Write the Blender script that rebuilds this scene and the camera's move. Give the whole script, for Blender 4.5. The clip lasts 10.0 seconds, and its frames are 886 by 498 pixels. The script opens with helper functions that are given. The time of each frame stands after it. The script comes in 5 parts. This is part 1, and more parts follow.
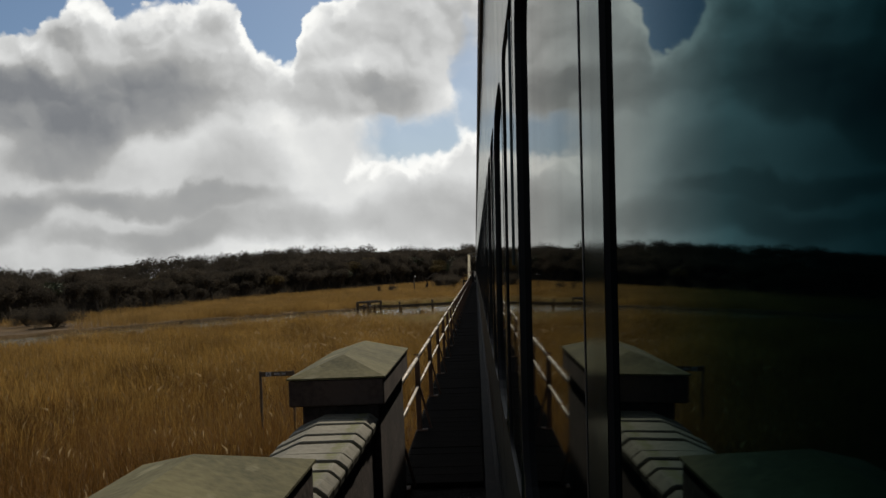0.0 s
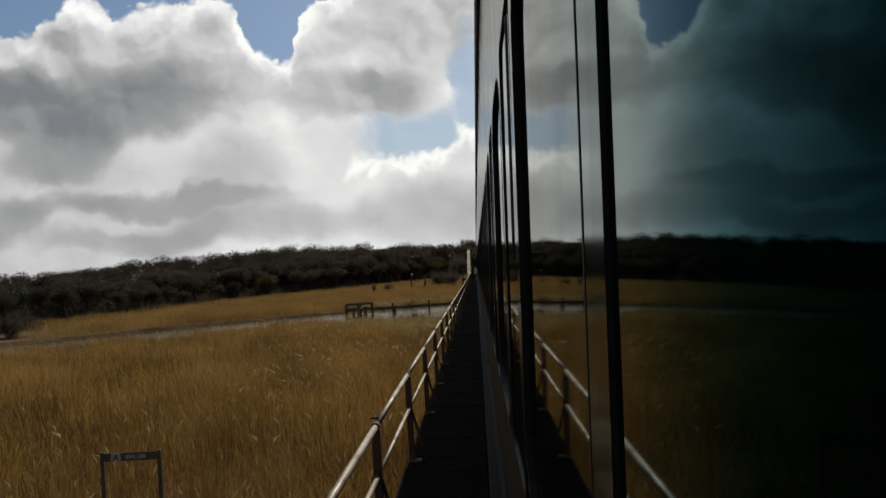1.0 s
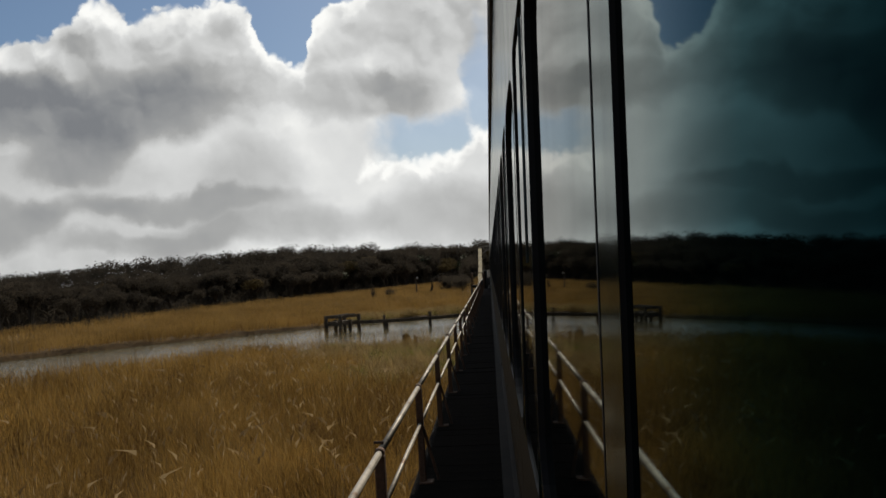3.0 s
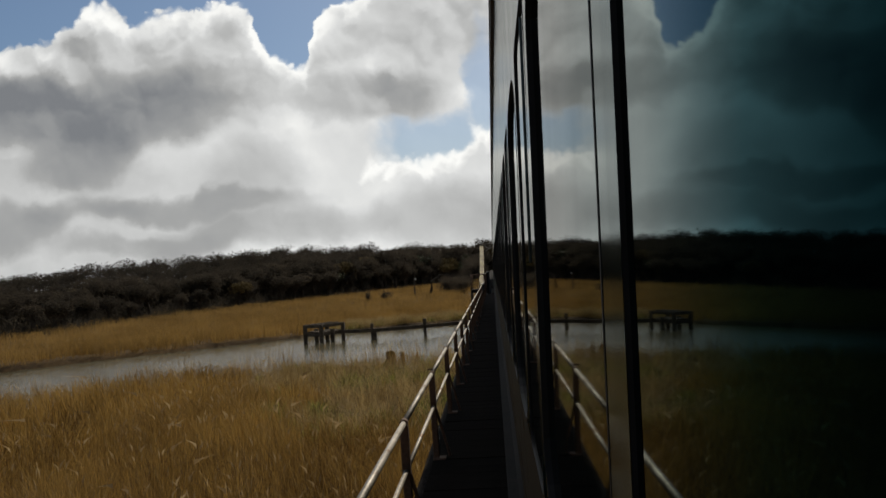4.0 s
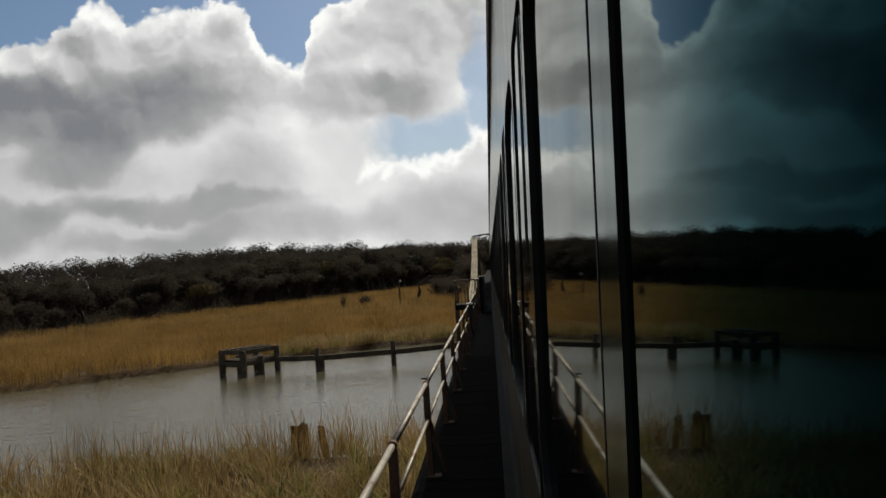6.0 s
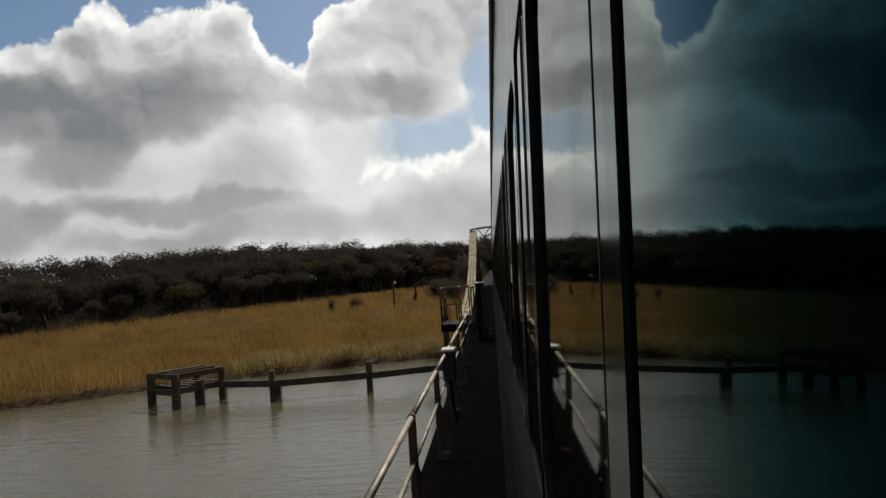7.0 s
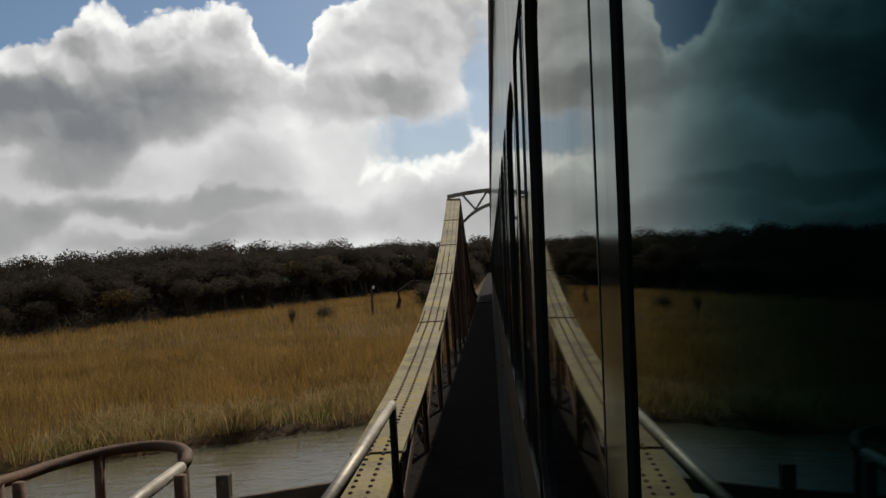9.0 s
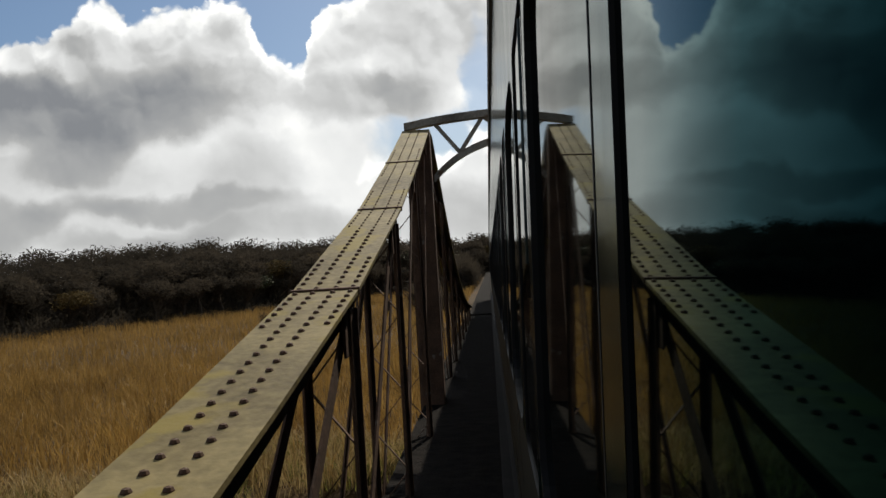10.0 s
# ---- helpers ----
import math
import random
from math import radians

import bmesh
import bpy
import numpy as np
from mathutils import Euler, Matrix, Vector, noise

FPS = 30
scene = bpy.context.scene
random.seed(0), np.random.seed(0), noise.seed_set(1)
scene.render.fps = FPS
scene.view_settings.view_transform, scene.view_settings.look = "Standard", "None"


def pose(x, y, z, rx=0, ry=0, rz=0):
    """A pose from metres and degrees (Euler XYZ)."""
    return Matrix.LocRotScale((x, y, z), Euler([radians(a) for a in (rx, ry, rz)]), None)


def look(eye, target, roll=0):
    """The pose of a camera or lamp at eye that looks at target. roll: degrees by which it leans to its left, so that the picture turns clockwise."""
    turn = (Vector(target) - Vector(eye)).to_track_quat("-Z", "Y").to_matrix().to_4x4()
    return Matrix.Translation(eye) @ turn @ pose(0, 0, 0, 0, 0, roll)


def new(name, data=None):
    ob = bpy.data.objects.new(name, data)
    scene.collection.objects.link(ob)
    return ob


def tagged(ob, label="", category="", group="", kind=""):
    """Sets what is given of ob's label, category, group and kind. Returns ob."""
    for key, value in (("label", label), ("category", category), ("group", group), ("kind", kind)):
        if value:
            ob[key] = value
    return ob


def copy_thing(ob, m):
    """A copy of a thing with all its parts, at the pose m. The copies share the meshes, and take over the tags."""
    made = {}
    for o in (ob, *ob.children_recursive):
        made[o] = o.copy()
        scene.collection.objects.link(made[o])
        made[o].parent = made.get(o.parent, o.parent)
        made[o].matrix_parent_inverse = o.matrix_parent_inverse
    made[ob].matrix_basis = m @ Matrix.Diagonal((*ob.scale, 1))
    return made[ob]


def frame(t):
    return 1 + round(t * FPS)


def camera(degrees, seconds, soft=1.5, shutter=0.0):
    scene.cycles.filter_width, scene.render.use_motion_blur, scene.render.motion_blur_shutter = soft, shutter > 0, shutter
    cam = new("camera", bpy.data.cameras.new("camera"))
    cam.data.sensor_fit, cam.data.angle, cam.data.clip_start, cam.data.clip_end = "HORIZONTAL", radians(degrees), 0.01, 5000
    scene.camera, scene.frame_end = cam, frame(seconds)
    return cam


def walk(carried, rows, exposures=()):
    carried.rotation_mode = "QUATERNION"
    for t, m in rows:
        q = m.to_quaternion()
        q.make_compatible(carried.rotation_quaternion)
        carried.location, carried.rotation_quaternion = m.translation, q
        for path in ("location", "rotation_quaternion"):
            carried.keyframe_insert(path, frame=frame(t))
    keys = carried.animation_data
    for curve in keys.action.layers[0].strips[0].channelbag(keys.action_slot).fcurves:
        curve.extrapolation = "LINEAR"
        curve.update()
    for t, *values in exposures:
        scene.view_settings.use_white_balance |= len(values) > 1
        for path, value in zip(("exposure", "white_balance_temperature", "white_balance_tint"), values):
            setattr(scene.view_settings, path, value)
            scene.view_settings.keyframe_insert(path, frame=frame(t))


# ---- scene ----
SPEED = 11.0          # metres a second along the line
EYE = 6.0             # camera above the river's water, which is z = 0
DECK = 4.2            # walkway and track formation above the water

cam = camera(58.0, 10.0, soft=1.5, shutter=0.0)
# seconds, yaw, pitch, roll
TURNS = [
    (0.0, 2.32, 1.38, 2.44), (0.5, 2.32, 1.17, 2.90), (1.0, 2.35, 1.16, 3.35), (1.5, 2.93, 1.19, 3.45),
    (2.0, 2.86, 1.23, 3.32), (2.5, 3.13, 1.30, 3.15), (4.0, 3.52, 1.39, 3.75), (4.5, 3.39, 1.34, 3.72),
    (5.0, 3.37, 1.33, 3.72), (5.5, 3.27, 1.33, 3.74), (7.0, 3.46, 1.38, 3.56), (7.5, 3.42, 1.34, 3.51),
    (8.0, 3.51, 1.37, 3.40), (8.5, 3.32, 1.49, 3.37), (9.0, 3.37, 1.48, 3.38), (9.5, 3.32, 1.45, 3.45),
    (10.0, 3.28, 1.42, 3.40),
]
walk(cam, [(t, pose(0.0, SPEED * t, EYE, 90 + p, r, w)) for t, w, p, r in TURNS], [(0.0, 0.0), (9.4, 0.0), (10.0, 0.26)])

# ---------------------------------------------------------------- sky and sun
SUN_AZ, SUN_EL = 14.0, 42.0      # degrees to the right of straight ahead, above the horizon
world = bpy.data.worlds.new("sky")
scene.world = world
world.use_nodes = True


def build_sky():
    nt = world.node_tree
    nt.nodes.clear()
    N, L = nt.nodes.new, nt.links.new

    def math_(op, a, b=None, clamp=False):
        n = N("ShaderNodeMath")
        n.operation, n.use_clamp = op, clamp
        for i, v in enumerate((a, b)):
            if v is None:
                continue
            if isinstance(v, (int, float)):
                n.inputs[i].default_value = v
            else:
                L(v, n.inputs[i])
        return n.outputs[0]

    def ramp(v, lo, hi):
        n = N("ShaderNodeMapRange")
        n.interpolation_type = "SMOOTHSTEP"
        n.inputs[1].default_value, n.inputs[2].default_value = lo, hi
        L(v, n.inputs[0])
        return n.outputs[0]

    def mix(f, a, b):
        n = N("ShaderNodeMix")
        n.data_type = "RGBA"
        for s, v in ((n.inputs[0], f), (n.inputs[6], a), (n.inputs[7], b)):
            if isinstance(v, tuple):
                s.default_value = (*v, 1)
            elif isinstance(v, (int, float)):
                s.default_value = v
            else:
                L(v, s)
        return n.outputs[2]

    tc = N("ShaderNodeTexCoord").outputs["Generated"]

    def noise_(vec, scale, detail, rough=0.55, distortion=0.0):
        n = N("ShaderNodeTexNoise")
        n.inputs["Scale"].default_value, n.inputs["Detail"].default_value = scale, detail
        n.inputs["Roughness"].default_value, n.inputs["Distortion"].default_value = rough, distortion
        L(vec, n.inputs["Vector"])
        return n

    sky = N("ShaderNodeTexSky")
    sky.sky_type, sky.sun_disc = "NISHITA", False
    sky.sun_elevation, sky.sun_rotation = radians(SUN_EL), radians(SUN_AZ)
    # the clouds lie on a tangent plane: u across, w up, with billowing edges
    sep = N("ShaderNodeSeparateXYZ")
    L(tc, sep.inputs[0])
    ahead = math_("MAXIMUM", math_("ABSOLUTE", sep.outputs[1]), 0.12)
    u0, w0 = math_("DIVIDE", sep.outputs[0], ahead), math_("DIVIDE", sep.outputs[2], ahead)
    com = N("ShaderNodeCombineXYZ")
    L(u0, com.inputs[0]), L(w0, com.inputs[1])
    big = noise_(com.outputs[0], 7.0, 2.0)
    fine = noise_(com.outputs[0], 20.0, 5.0, 0.55)
    sb, sf = N("ShaderNodeSeparateColor"), N("ShaderNodeSeparateColor")
    L(big.outputs["Color"], sb.inputs[0]), L(fine.outputs["Color"], sf.inputs[0])

    def warped(base, i, coarse, small):
        p = math_("MULTIPLY", math_("SUBTRACT", sb.outputs[i], 0.5), coarse)
        q = math_("MULTIPLY", math_("SUBTRACT", sf.outputs[i], 0.5), small)
        return math_("ADD", base, math_("ADD", p, q))

    def puffs(scale, amount, du=0.0, dw=0.0):
        """Rounded billows: high in the middle of each cell. du, dw: looked up a little aside."""
        wv = N("ShaderNodeCombineXYZ")
        L(math_("ADD", warped(u0, 0, 0.05, 0.05), du), wv.inputs[0]), L(math_("ADD", warped(w0, 1, 0.05, 0.05), dw), wv.inputs[1])
        v = N("ShaderNodeTexVoronoi")
        v.feature = "SMOOTH_F1"
        v.inputs["Scale"].default_value, v.inputs["Smoothness"].default_value = scale, 0.5
        L(wv.outputs[0], v.inputs["Vector"])
        return math_("MULTIPLY", math_("SUBTRACT", 0.42, v.outputs["Distance"]), amount)

    def blobs(rows, coarse, small, lo, hi):
        u, w = warped(u0, 0, coarse, small), warped(w0, 1, coarse, small)
        total = None
        for cu, cw, ru, rw, strength in rows:
            du = math_("DIVIDE", math_("SUBTRACT", u, cu), ru)
            dw = math_("DIVIDE", math_("SUBTRACT", w, cw), rw)
            q = math_("SUBTRACT", 1.0, math_("ADD", math_("MULTIPLY", du, du), math_("MULTIPLY", dw, dw)))
            q = math_("MAXIMUM", q, -1.5)
            q = (q, strength)
            total = [q] if total is None else total + [q]
        return total

    def edge_of(points, u):
        """Height of a cloud bank's upper edge at u: a bent line of (across, up)."""
        n = N("ShaderNodeValToRGB")
        n.color_ramp.interpolation = "LINEAR"
        el = n.color_ramp.elements
        x0, x1 = points[0][0], points[-1][0]
        el[0].position, el[0].color = 0.0, (points[0][1],) * 3 + (1,)
        el[1].position, el[1].color = 1.0, (points[-1][1],) * 3 + (1,)
        for x, h in points[1:-1]:
            el.new((x - x0) / (x1 - x0)).color = (h, h, h, 1)
        L(math_("DIVIDE", math_("SUBTRACT", u, x0), x1 - x0, True), n.inputs[0])
        sepc = N("ShaderNodeSeparateColor")
        L(n.outputs[0], sepc.inputs[0])
        return sepc.outputs[0]

    puff = math_("ADD", math_("ADD", puffs(15.0, 0.9), puffs(36.0, 0.8)), puffs(85.0, 0.5))
    # billows are brighter on the side towards the sun, up and to the right
    relief = math_("ADD", math_("SUBTRACT", puffs(13.0, 3.0), puffs(13.0, 3.0, 0.010, 0.014)), math_("ADD", math_("SUBTRACT", puffs(30.0, 1.8), puffs(30.0, 1.8, 0.004, 0.006)), math_("SUBTRACT", puffs(70.0, 0.4), puffs(70.0, 0.4, 0.002, 0.003))))
    ue, we = warped(u0, 0, 0.018, 0.030), warped(w0, 1, 0.018, 0.030)
    clear = math_("SUBTRACT", math_("MULTIPLY", math_("SUBTRACT", we, edge_of(BANK, ue)), 20.0), math_("MULTIPLY", puff, 0.46))
    lower = math_("SUBTRACT", math_("MULTIPLY", math_("SUBTRACT", we, edge_of(LOW_BANK, ue)), 20.0), math_("MULTIPLY", puff, 0.46))
    window = -1.5
    for q, strength in blobs(GAPS, 0.07, 0.05, 0, 1):
        window = math_("MAXIMUM", window, math_("SUBTRACT", q, math_("MULTIPLY", puff, 0.5)))
    gap_near = math_("MAXIMUM", ramp(clear, -0.03, 0.16), math_("MULTIPLY", math_("MULTIPLY", ramp(window, -0.5, 0.9), ramp(lower, -0.05, 0.3)), 0.8))
    # how near a sunlit upper edge is, from inside the cloud
    edge = math_("MAXIMUM", math_("MULTIPLY", clear, 1.1), math_("SUBTRACT", math_("MULTIPLY", math_("ABSOLUTE", lower), -2.2), math_("MULTIPLY", ramp(u0, -0.14, -0.22), 3.0)))
    edge = math_("MINIMUM", edge, 0.0)
    grey_near = 0.0
    for q, strength in blobs(GREYS, 0.085, 0.035, 0, 1):
        grey_near = math_("SUBTRACT", 1.0, math_("MULTIPLY", math_("SUBTRACT", 1.0, grey_near), math_("SUBTRACT", 1.0, math_("MULTIPLY", ramp(q, -1.2, 0.9), strength))))
    wide = noise_(com.outputs[0], 2.2, 5.0)
    # away from the view the same broken cover goes on, dimmer on the side away from the sun
    front = math_("MULTIPLY", ramp(sep.outputs[1], 0.0, 0.5), ramp(w0, 0.62, 0.46))
    gap_far = ramp(wide.outputs[0], 0.44, 0.56)
    gap = mix(front, gap_far, gap_near)
    high = math_("ADD", 0.25, math_("MULTIPLY", ramp(w0, 0.13, 0.26), 0.75))
    body = noise_(com.outputs[0], 8.0, 6.0, 0.5)
    grey_near = math_("ADD", grey_near, math_("MULTIPLY", math_("SUBTRACT", 0.5, body.outputs[0]), 0.60))
    grey_near = math_("SUBTRACT", grey_near, math_("MULTIPLY", math_("MULTIPLY", relief, high), 0.36))
    rim = math_("MULTIPLY", ramp(edge, -0.75, -0.05), math_("ADD", 0.6, math_("MULTIPLY", ramp(fine.outputs[0], 0.35, 0.62), 0.6)))
    grey_near = math_("ADD", grey_near, math_("MULTIPLY", math_("SUBTRACT", 0.5, fine.outputs[0]), 0.12))
    grey_near = math_("SUBTRACT", math_("ADD", math_("MULTIPLY", grey_near, 0.56), math_("ADD", 0.22, math_("MULTIPLY", ramp(u0, -0.22, -0.5), 0.18))), math_("MULTIPLY", rim, 0.26), True)
    cr = N("ShaderNodeValToRGB")
    el_ = cr.color_ramp.elements
    el_[0].position, el_[0].color = 0.0, (0.98, 0.98, 0.95, 1)
    el_[1].position, el_[1].color = 1.0, (0.20, 0.21, 0.225, 1)
    for at, v in ((0.25, 0.70), (0.60, 0.38)):
        el_.new(at).color = (v, v * 1.01, v, 1)
    L(grey_near, cr.inputs[0])
    dim = math_("ADD", 2.5, math_("MULTIPLY", ramp(sep.outputs[1], -0.1, 0.75), 7.5))
    sc = N("ShaderNodeVectorMath")
    sc.operation = "SCALE"
    L(cr.outputs[0], sc.inputs[0]), L(dim, sc.inputs["Scale"])
    cloud = sc.outputs[0]
    tint = N("ShaderNodeMix")
    tint.data_type, tint.blend_type = "RGBA", "MULTIPLY"
    tint.inputs[0].default_value = 1.0
    L(sky.outputs[0], tint.inputs[6])
    tint.inputs[7].default_value = (0.50, 0.57, 0.63, 1)
    col = mix(gap, cloud, tint.outputs[2])
    bg = N("ShaderNodeBackground")
    bg.inputs[1].default_value = 0.1
    L(col, bg.inputs[0])
    out = N("ShaderNodeOutputWorld")
    L(bg.outputs[0], out.inputs[0])


# upper edges of the cloud banks: across, up (tangents)
BANK = [(-0.750, 0.300), (-0.617, 0.321), (-0.591, 0.325), (-0.553, 0.328), (-0.539, 0.350), (-0.504, 0.366), (-0.474, 0.365), (-0.446, 0.348), (-0.412, 0.353), (-0.363, 0.345), (-0.341, 0.357), (-0.320, 0.360), (-0.292, 0.343), (-0.277, 0.313), (-0.263, 0.282), (-0.235, 0.275), (-0.220, 0.272), (-0.214, 0.297), (-0.203, 0.323), (-0.180, 0.335), (-0.158, 0.345), (-0.144, 0.358), (-0.114, 0.385), (-0.060, 0.600)]
LOW_BANK = [(-0.300, 0.070), (-0.179, 0.118), (-0.145, 0.134), (-0.121, 0.137), (-0.097, 0.138), (-0.078, 0.126), (-0.057, 0.141), (-0.032, 0.148), (-0.011, 0.163), (0.013, 0.163), (0.060, 0.170)]
# pale openings and grey undersides: across, up, half-width, half-height, strength
GAPS = [(-0.056, 0.160, 0.085, 0.036, 1.0), (0.006, 0.215, 0.024, 0.080, 1.0)]
GREYS = [
    (-0.462, 0.233, 0.185, 0.046, 0.92),
    (-0.599, 0.240, 0.100, 0.036, 0.72),
    (-0.528, 0.171, 0.060, 0.030, 0.60),
    (-0.145, 0.219, 0.085, 0.030, 0.52),
    (-0.058, 0.306, 0.100, 0.050, 0.34),
    (-0.298, 0.139, 0.060, 0.034, 0.32),
    (-0.362, 0.106, 0.130, 0.015, 0.56),
    (-0.270, 0.070, 0.130, 0.024, 0.52),
    (-0.041, 0.070, 0.080, 0.034, 0.50),
    (-0.612, 0.093, 0.060, 0.030, 0.50),
    (-0.515, 0.108, 0.060, 0.020, 0.36),
    (-0.444, 0.057, 0.120, 0.014, 0.30),
    (-0.525, 0.325, 0.030, 0.026, 0.30),
    (-0.402, 0.333, 0.035, 0.014, 0.26),
    (-0.334, 0.293, 0.035, 0.045, 0.30),
    (-0.181, 0.277, 0.030, 0.030, 0.20),
    (-0.104, 0.234, 0.050, 0.020, 0.40),
]
build_sky()
sun = new("sun", bpy.data.lights.new("sun", "SUN"))
sun.data.energy, sun.data.angle, sun.data.color = 3.3, radians(0.6), (1.0, 0.92, 0.78)
az, el = radians(SUN_AZ), radians(SUN_EL)
toward = Vector((math.sin(az) * math.cos(el), math.cos(az) * math.cos(el), math.sin(el)))
sun.matrix_world = look(toward * 200, (0, 0, 0))

# ---------------------------------------------------------------- materials


def material(name, dark, light, rough=0.8, scale=8.0, fine=60.0, metal=0.0, bump=0.3, coat=0.0, translucent=0.0, stretch=(1, 1, 1),
             spots=None, spot_at=0.62, per_object=0.0, size=0.01, island=0.0, spec=0.2):
    """A procedural surface: two colours mixed by coarse and fine noise, with relief and, where given, spots of a third colour."""
    m = bpy.data.materials.new(name)
    m.use_nodes = True
    nt = m.node_tree
    N, L = nt.nodes.new, nt.links.new
    bs = nt.nodes["Principled BSDF"]
    tc = N("ShaderNodeTexCoord")
    mp = N("ShaderNodeMapping")
    mp.inputs["Scale"].default_value = stretch
    L(tc.outputs["Object"], mp.inputs[0])
    a, b = N("ShaderNodeTexNoise"), N("ShaderNodeTexNoise")
    for n, s, d in ((a, scale, 5.0), (b, fine, 3.0)):
        n.inputs["Scale"].default_value, n.inputs["Detail"].default_value = s, d
        L(mp.outputs[0], n.inputs["Vector"])
    add = N("ShaderNodeMath")
    add.operation = "MULTIPLY_ADD"
    L(b.outputs[0], add.inputs[0])
    add.inputs[1].default_value = 0.6
    L(a.outputs[0], add.inputs[2])
    last = add.outputs[0]
    if per_object or island:
        inf = N("ShaderNodeObjectInfo") if per_object else N("ShaderNodeNewGeometry")
        ad2 = N("ShaderNodeMath")
        ad2.operation = "MULTIPLY_ADD"
        L(inf.outputs["Random" if per_object else "Random Per Island"], ad2.inputs[0])
        ad2.inputs[1].default_value = per_object or island
        L(last, ad2.inputs[2])
        sb2 = N("ShaderNodeMath")
        sb2.operation = "SUBTRACT"
        L(ad2.outputs[0], sb2.inputs[0])
        sb2.inputs[1].default_value = (per_object or island) * 0.5
        last = sb2.outputs[0]
    cr = N("ShaderNodeValToRGB")
    cr.color_ramp.elements[0].position, cr.color_ramp.elements[1].position = 0.55, 1.0
    cr.color_ramp.elements[0].color, cr.color_ramp.elements[1].color = (*dark, 1), (*light, 1)
    L(last, cr.inputs[0])
    col = cr.outputs[0]
    if spots:
        s = N("ShaderNodeTexNoise")
        s.inputs["Scale"].default_value, s.inputs["Detail"].default_value = scale * 1.7, 6.0
        L(mp.outputs[0], s.inputs["Vector"])
        r = N("ShaderNodeMapRange")
        r.inputs[1].default_value, r.inputs[2].default_value = spot_at, spot_at + 0.06
        L(s.outputs[0], r.inputs[0])
        mx = N("ShaderNodeMix")
        mx.data_type = "RGBA"
        L(r.outputs[0], mx.inputs[0]), L(col, mx.inputs[6])
        mx.inputs[7].default_value = (*spots, 1)
        col = mx.outputs[2]
    L(col, bs.inputs["Base Color"])
    bs.inputs["Roughness"].default_value, bs.inputs["Metallic"].default_value = rough, metal
    bs.inputs["Coat Weight"].default_value, bs.inputs["Coat Roughness"].default_value = coat, 0.05
    bs.inputs["Specular IOR Level"].default_value = spec
    if bump:
        bp = N("ShaderNodeBump")
        bp.inputs["Strength"].default_value, bp.inputs["Distance"].default_value = bump, size
        L(add.outputs[0], bp.inputs["Height"])
        L(bp.outputs[0], bs.inputs["Normal"])
    if translucent:
        tr, ms = N("ShaderNodeBsdfTranslucent"), N("ShaderNodeMixShader")
        L(col, tr.inputs[0])
        ms.inputs[0].default_value = translucent
        L(bs.outputs[0], ms.inputs[1]), L(tr.outputs[0], ms.inputs[2])
        L(ms.outputs[0], nt.nodes["Material Output"].inputs[0])
    return m


def gloss(name, base, amount, rough):
    """A dark glossy skin, its reflections coloured by viewing angle, teal where it is looked into and neutral where it
    is looked along, dulled in streaks by brake dust.
    """
    m = bpy.data.materials.new(name)
    m.use_nodes = True
    nt = m.node_tree
    nt.nodes.remove(nt.nodes["Principled BSDF"])
    N, L = nt.nodes.new, nt.links.new
    tc, mp = N("ShaderNodeTexCoord"), N("ShaderNodeMapping")
    mp.inputs["Scale"].default_value = (1, 1.2, 0.4)
    L(tc.outputs["Object"], mp.inputs[0])
    a = N("ShaderNodeTexNoise")
    a.inputs["Scale"].default_value, a.inputs["Detail"].default_value = 5.0, 4.0
    L(mp.outputs[0], a.inputs["Vector"])
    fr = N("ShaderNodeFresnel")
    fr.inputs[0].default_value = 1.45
    # reflection tint painted by angle: dark teal looked into, near neutral at grazing
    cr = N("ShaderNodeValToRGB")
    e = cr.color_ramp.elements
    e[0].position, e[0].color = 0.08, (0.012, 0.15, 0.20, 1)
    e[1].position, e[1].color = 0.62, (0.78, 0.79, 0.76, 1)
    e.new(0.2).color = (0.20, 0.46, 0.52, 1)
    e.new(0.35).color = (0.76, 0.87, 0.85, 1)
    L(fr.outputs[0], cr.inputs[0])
    gl, df, ms = N("ShaderNodeBsdfAnisotropic"), N("ShaderNodeBsdfDiffuse"), N("ShaderNodeMixShader")
    L(cr.outputs[0], gl.inputs["Color"])
    r = N("ShaderNodeMapRange")
    r.inputs[1].default_value, r.inputs[2].default_value, r.inputs[3].default_value, r.inputs[4].default_value = 0.25, 0.75, rough * 0.7, rough * 1.4
    L(a.outputs[0], r.inputs[0]), L(r.outputs[0], gl.inputs["Roughness"])
    df.inputs[0].default_value = (*base, 1)
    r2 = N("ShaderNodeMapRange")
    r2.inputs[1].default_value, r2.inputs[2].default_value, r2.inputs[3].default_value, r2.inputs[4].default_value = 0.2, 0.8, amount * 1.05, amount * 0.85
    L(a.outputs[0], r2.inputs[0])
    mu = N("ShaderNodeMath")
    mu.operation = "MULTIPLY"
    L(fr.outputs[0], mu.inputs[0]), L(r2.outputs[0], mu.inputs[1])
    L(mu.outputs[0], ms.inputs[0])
    L(df.outputs[0], ms.inputs[1]), L(gl.outputs[0], ms.inputs[2])
    L(ms.outputs[0], nt.nodes["Material Output"].inputs[0])
    return m


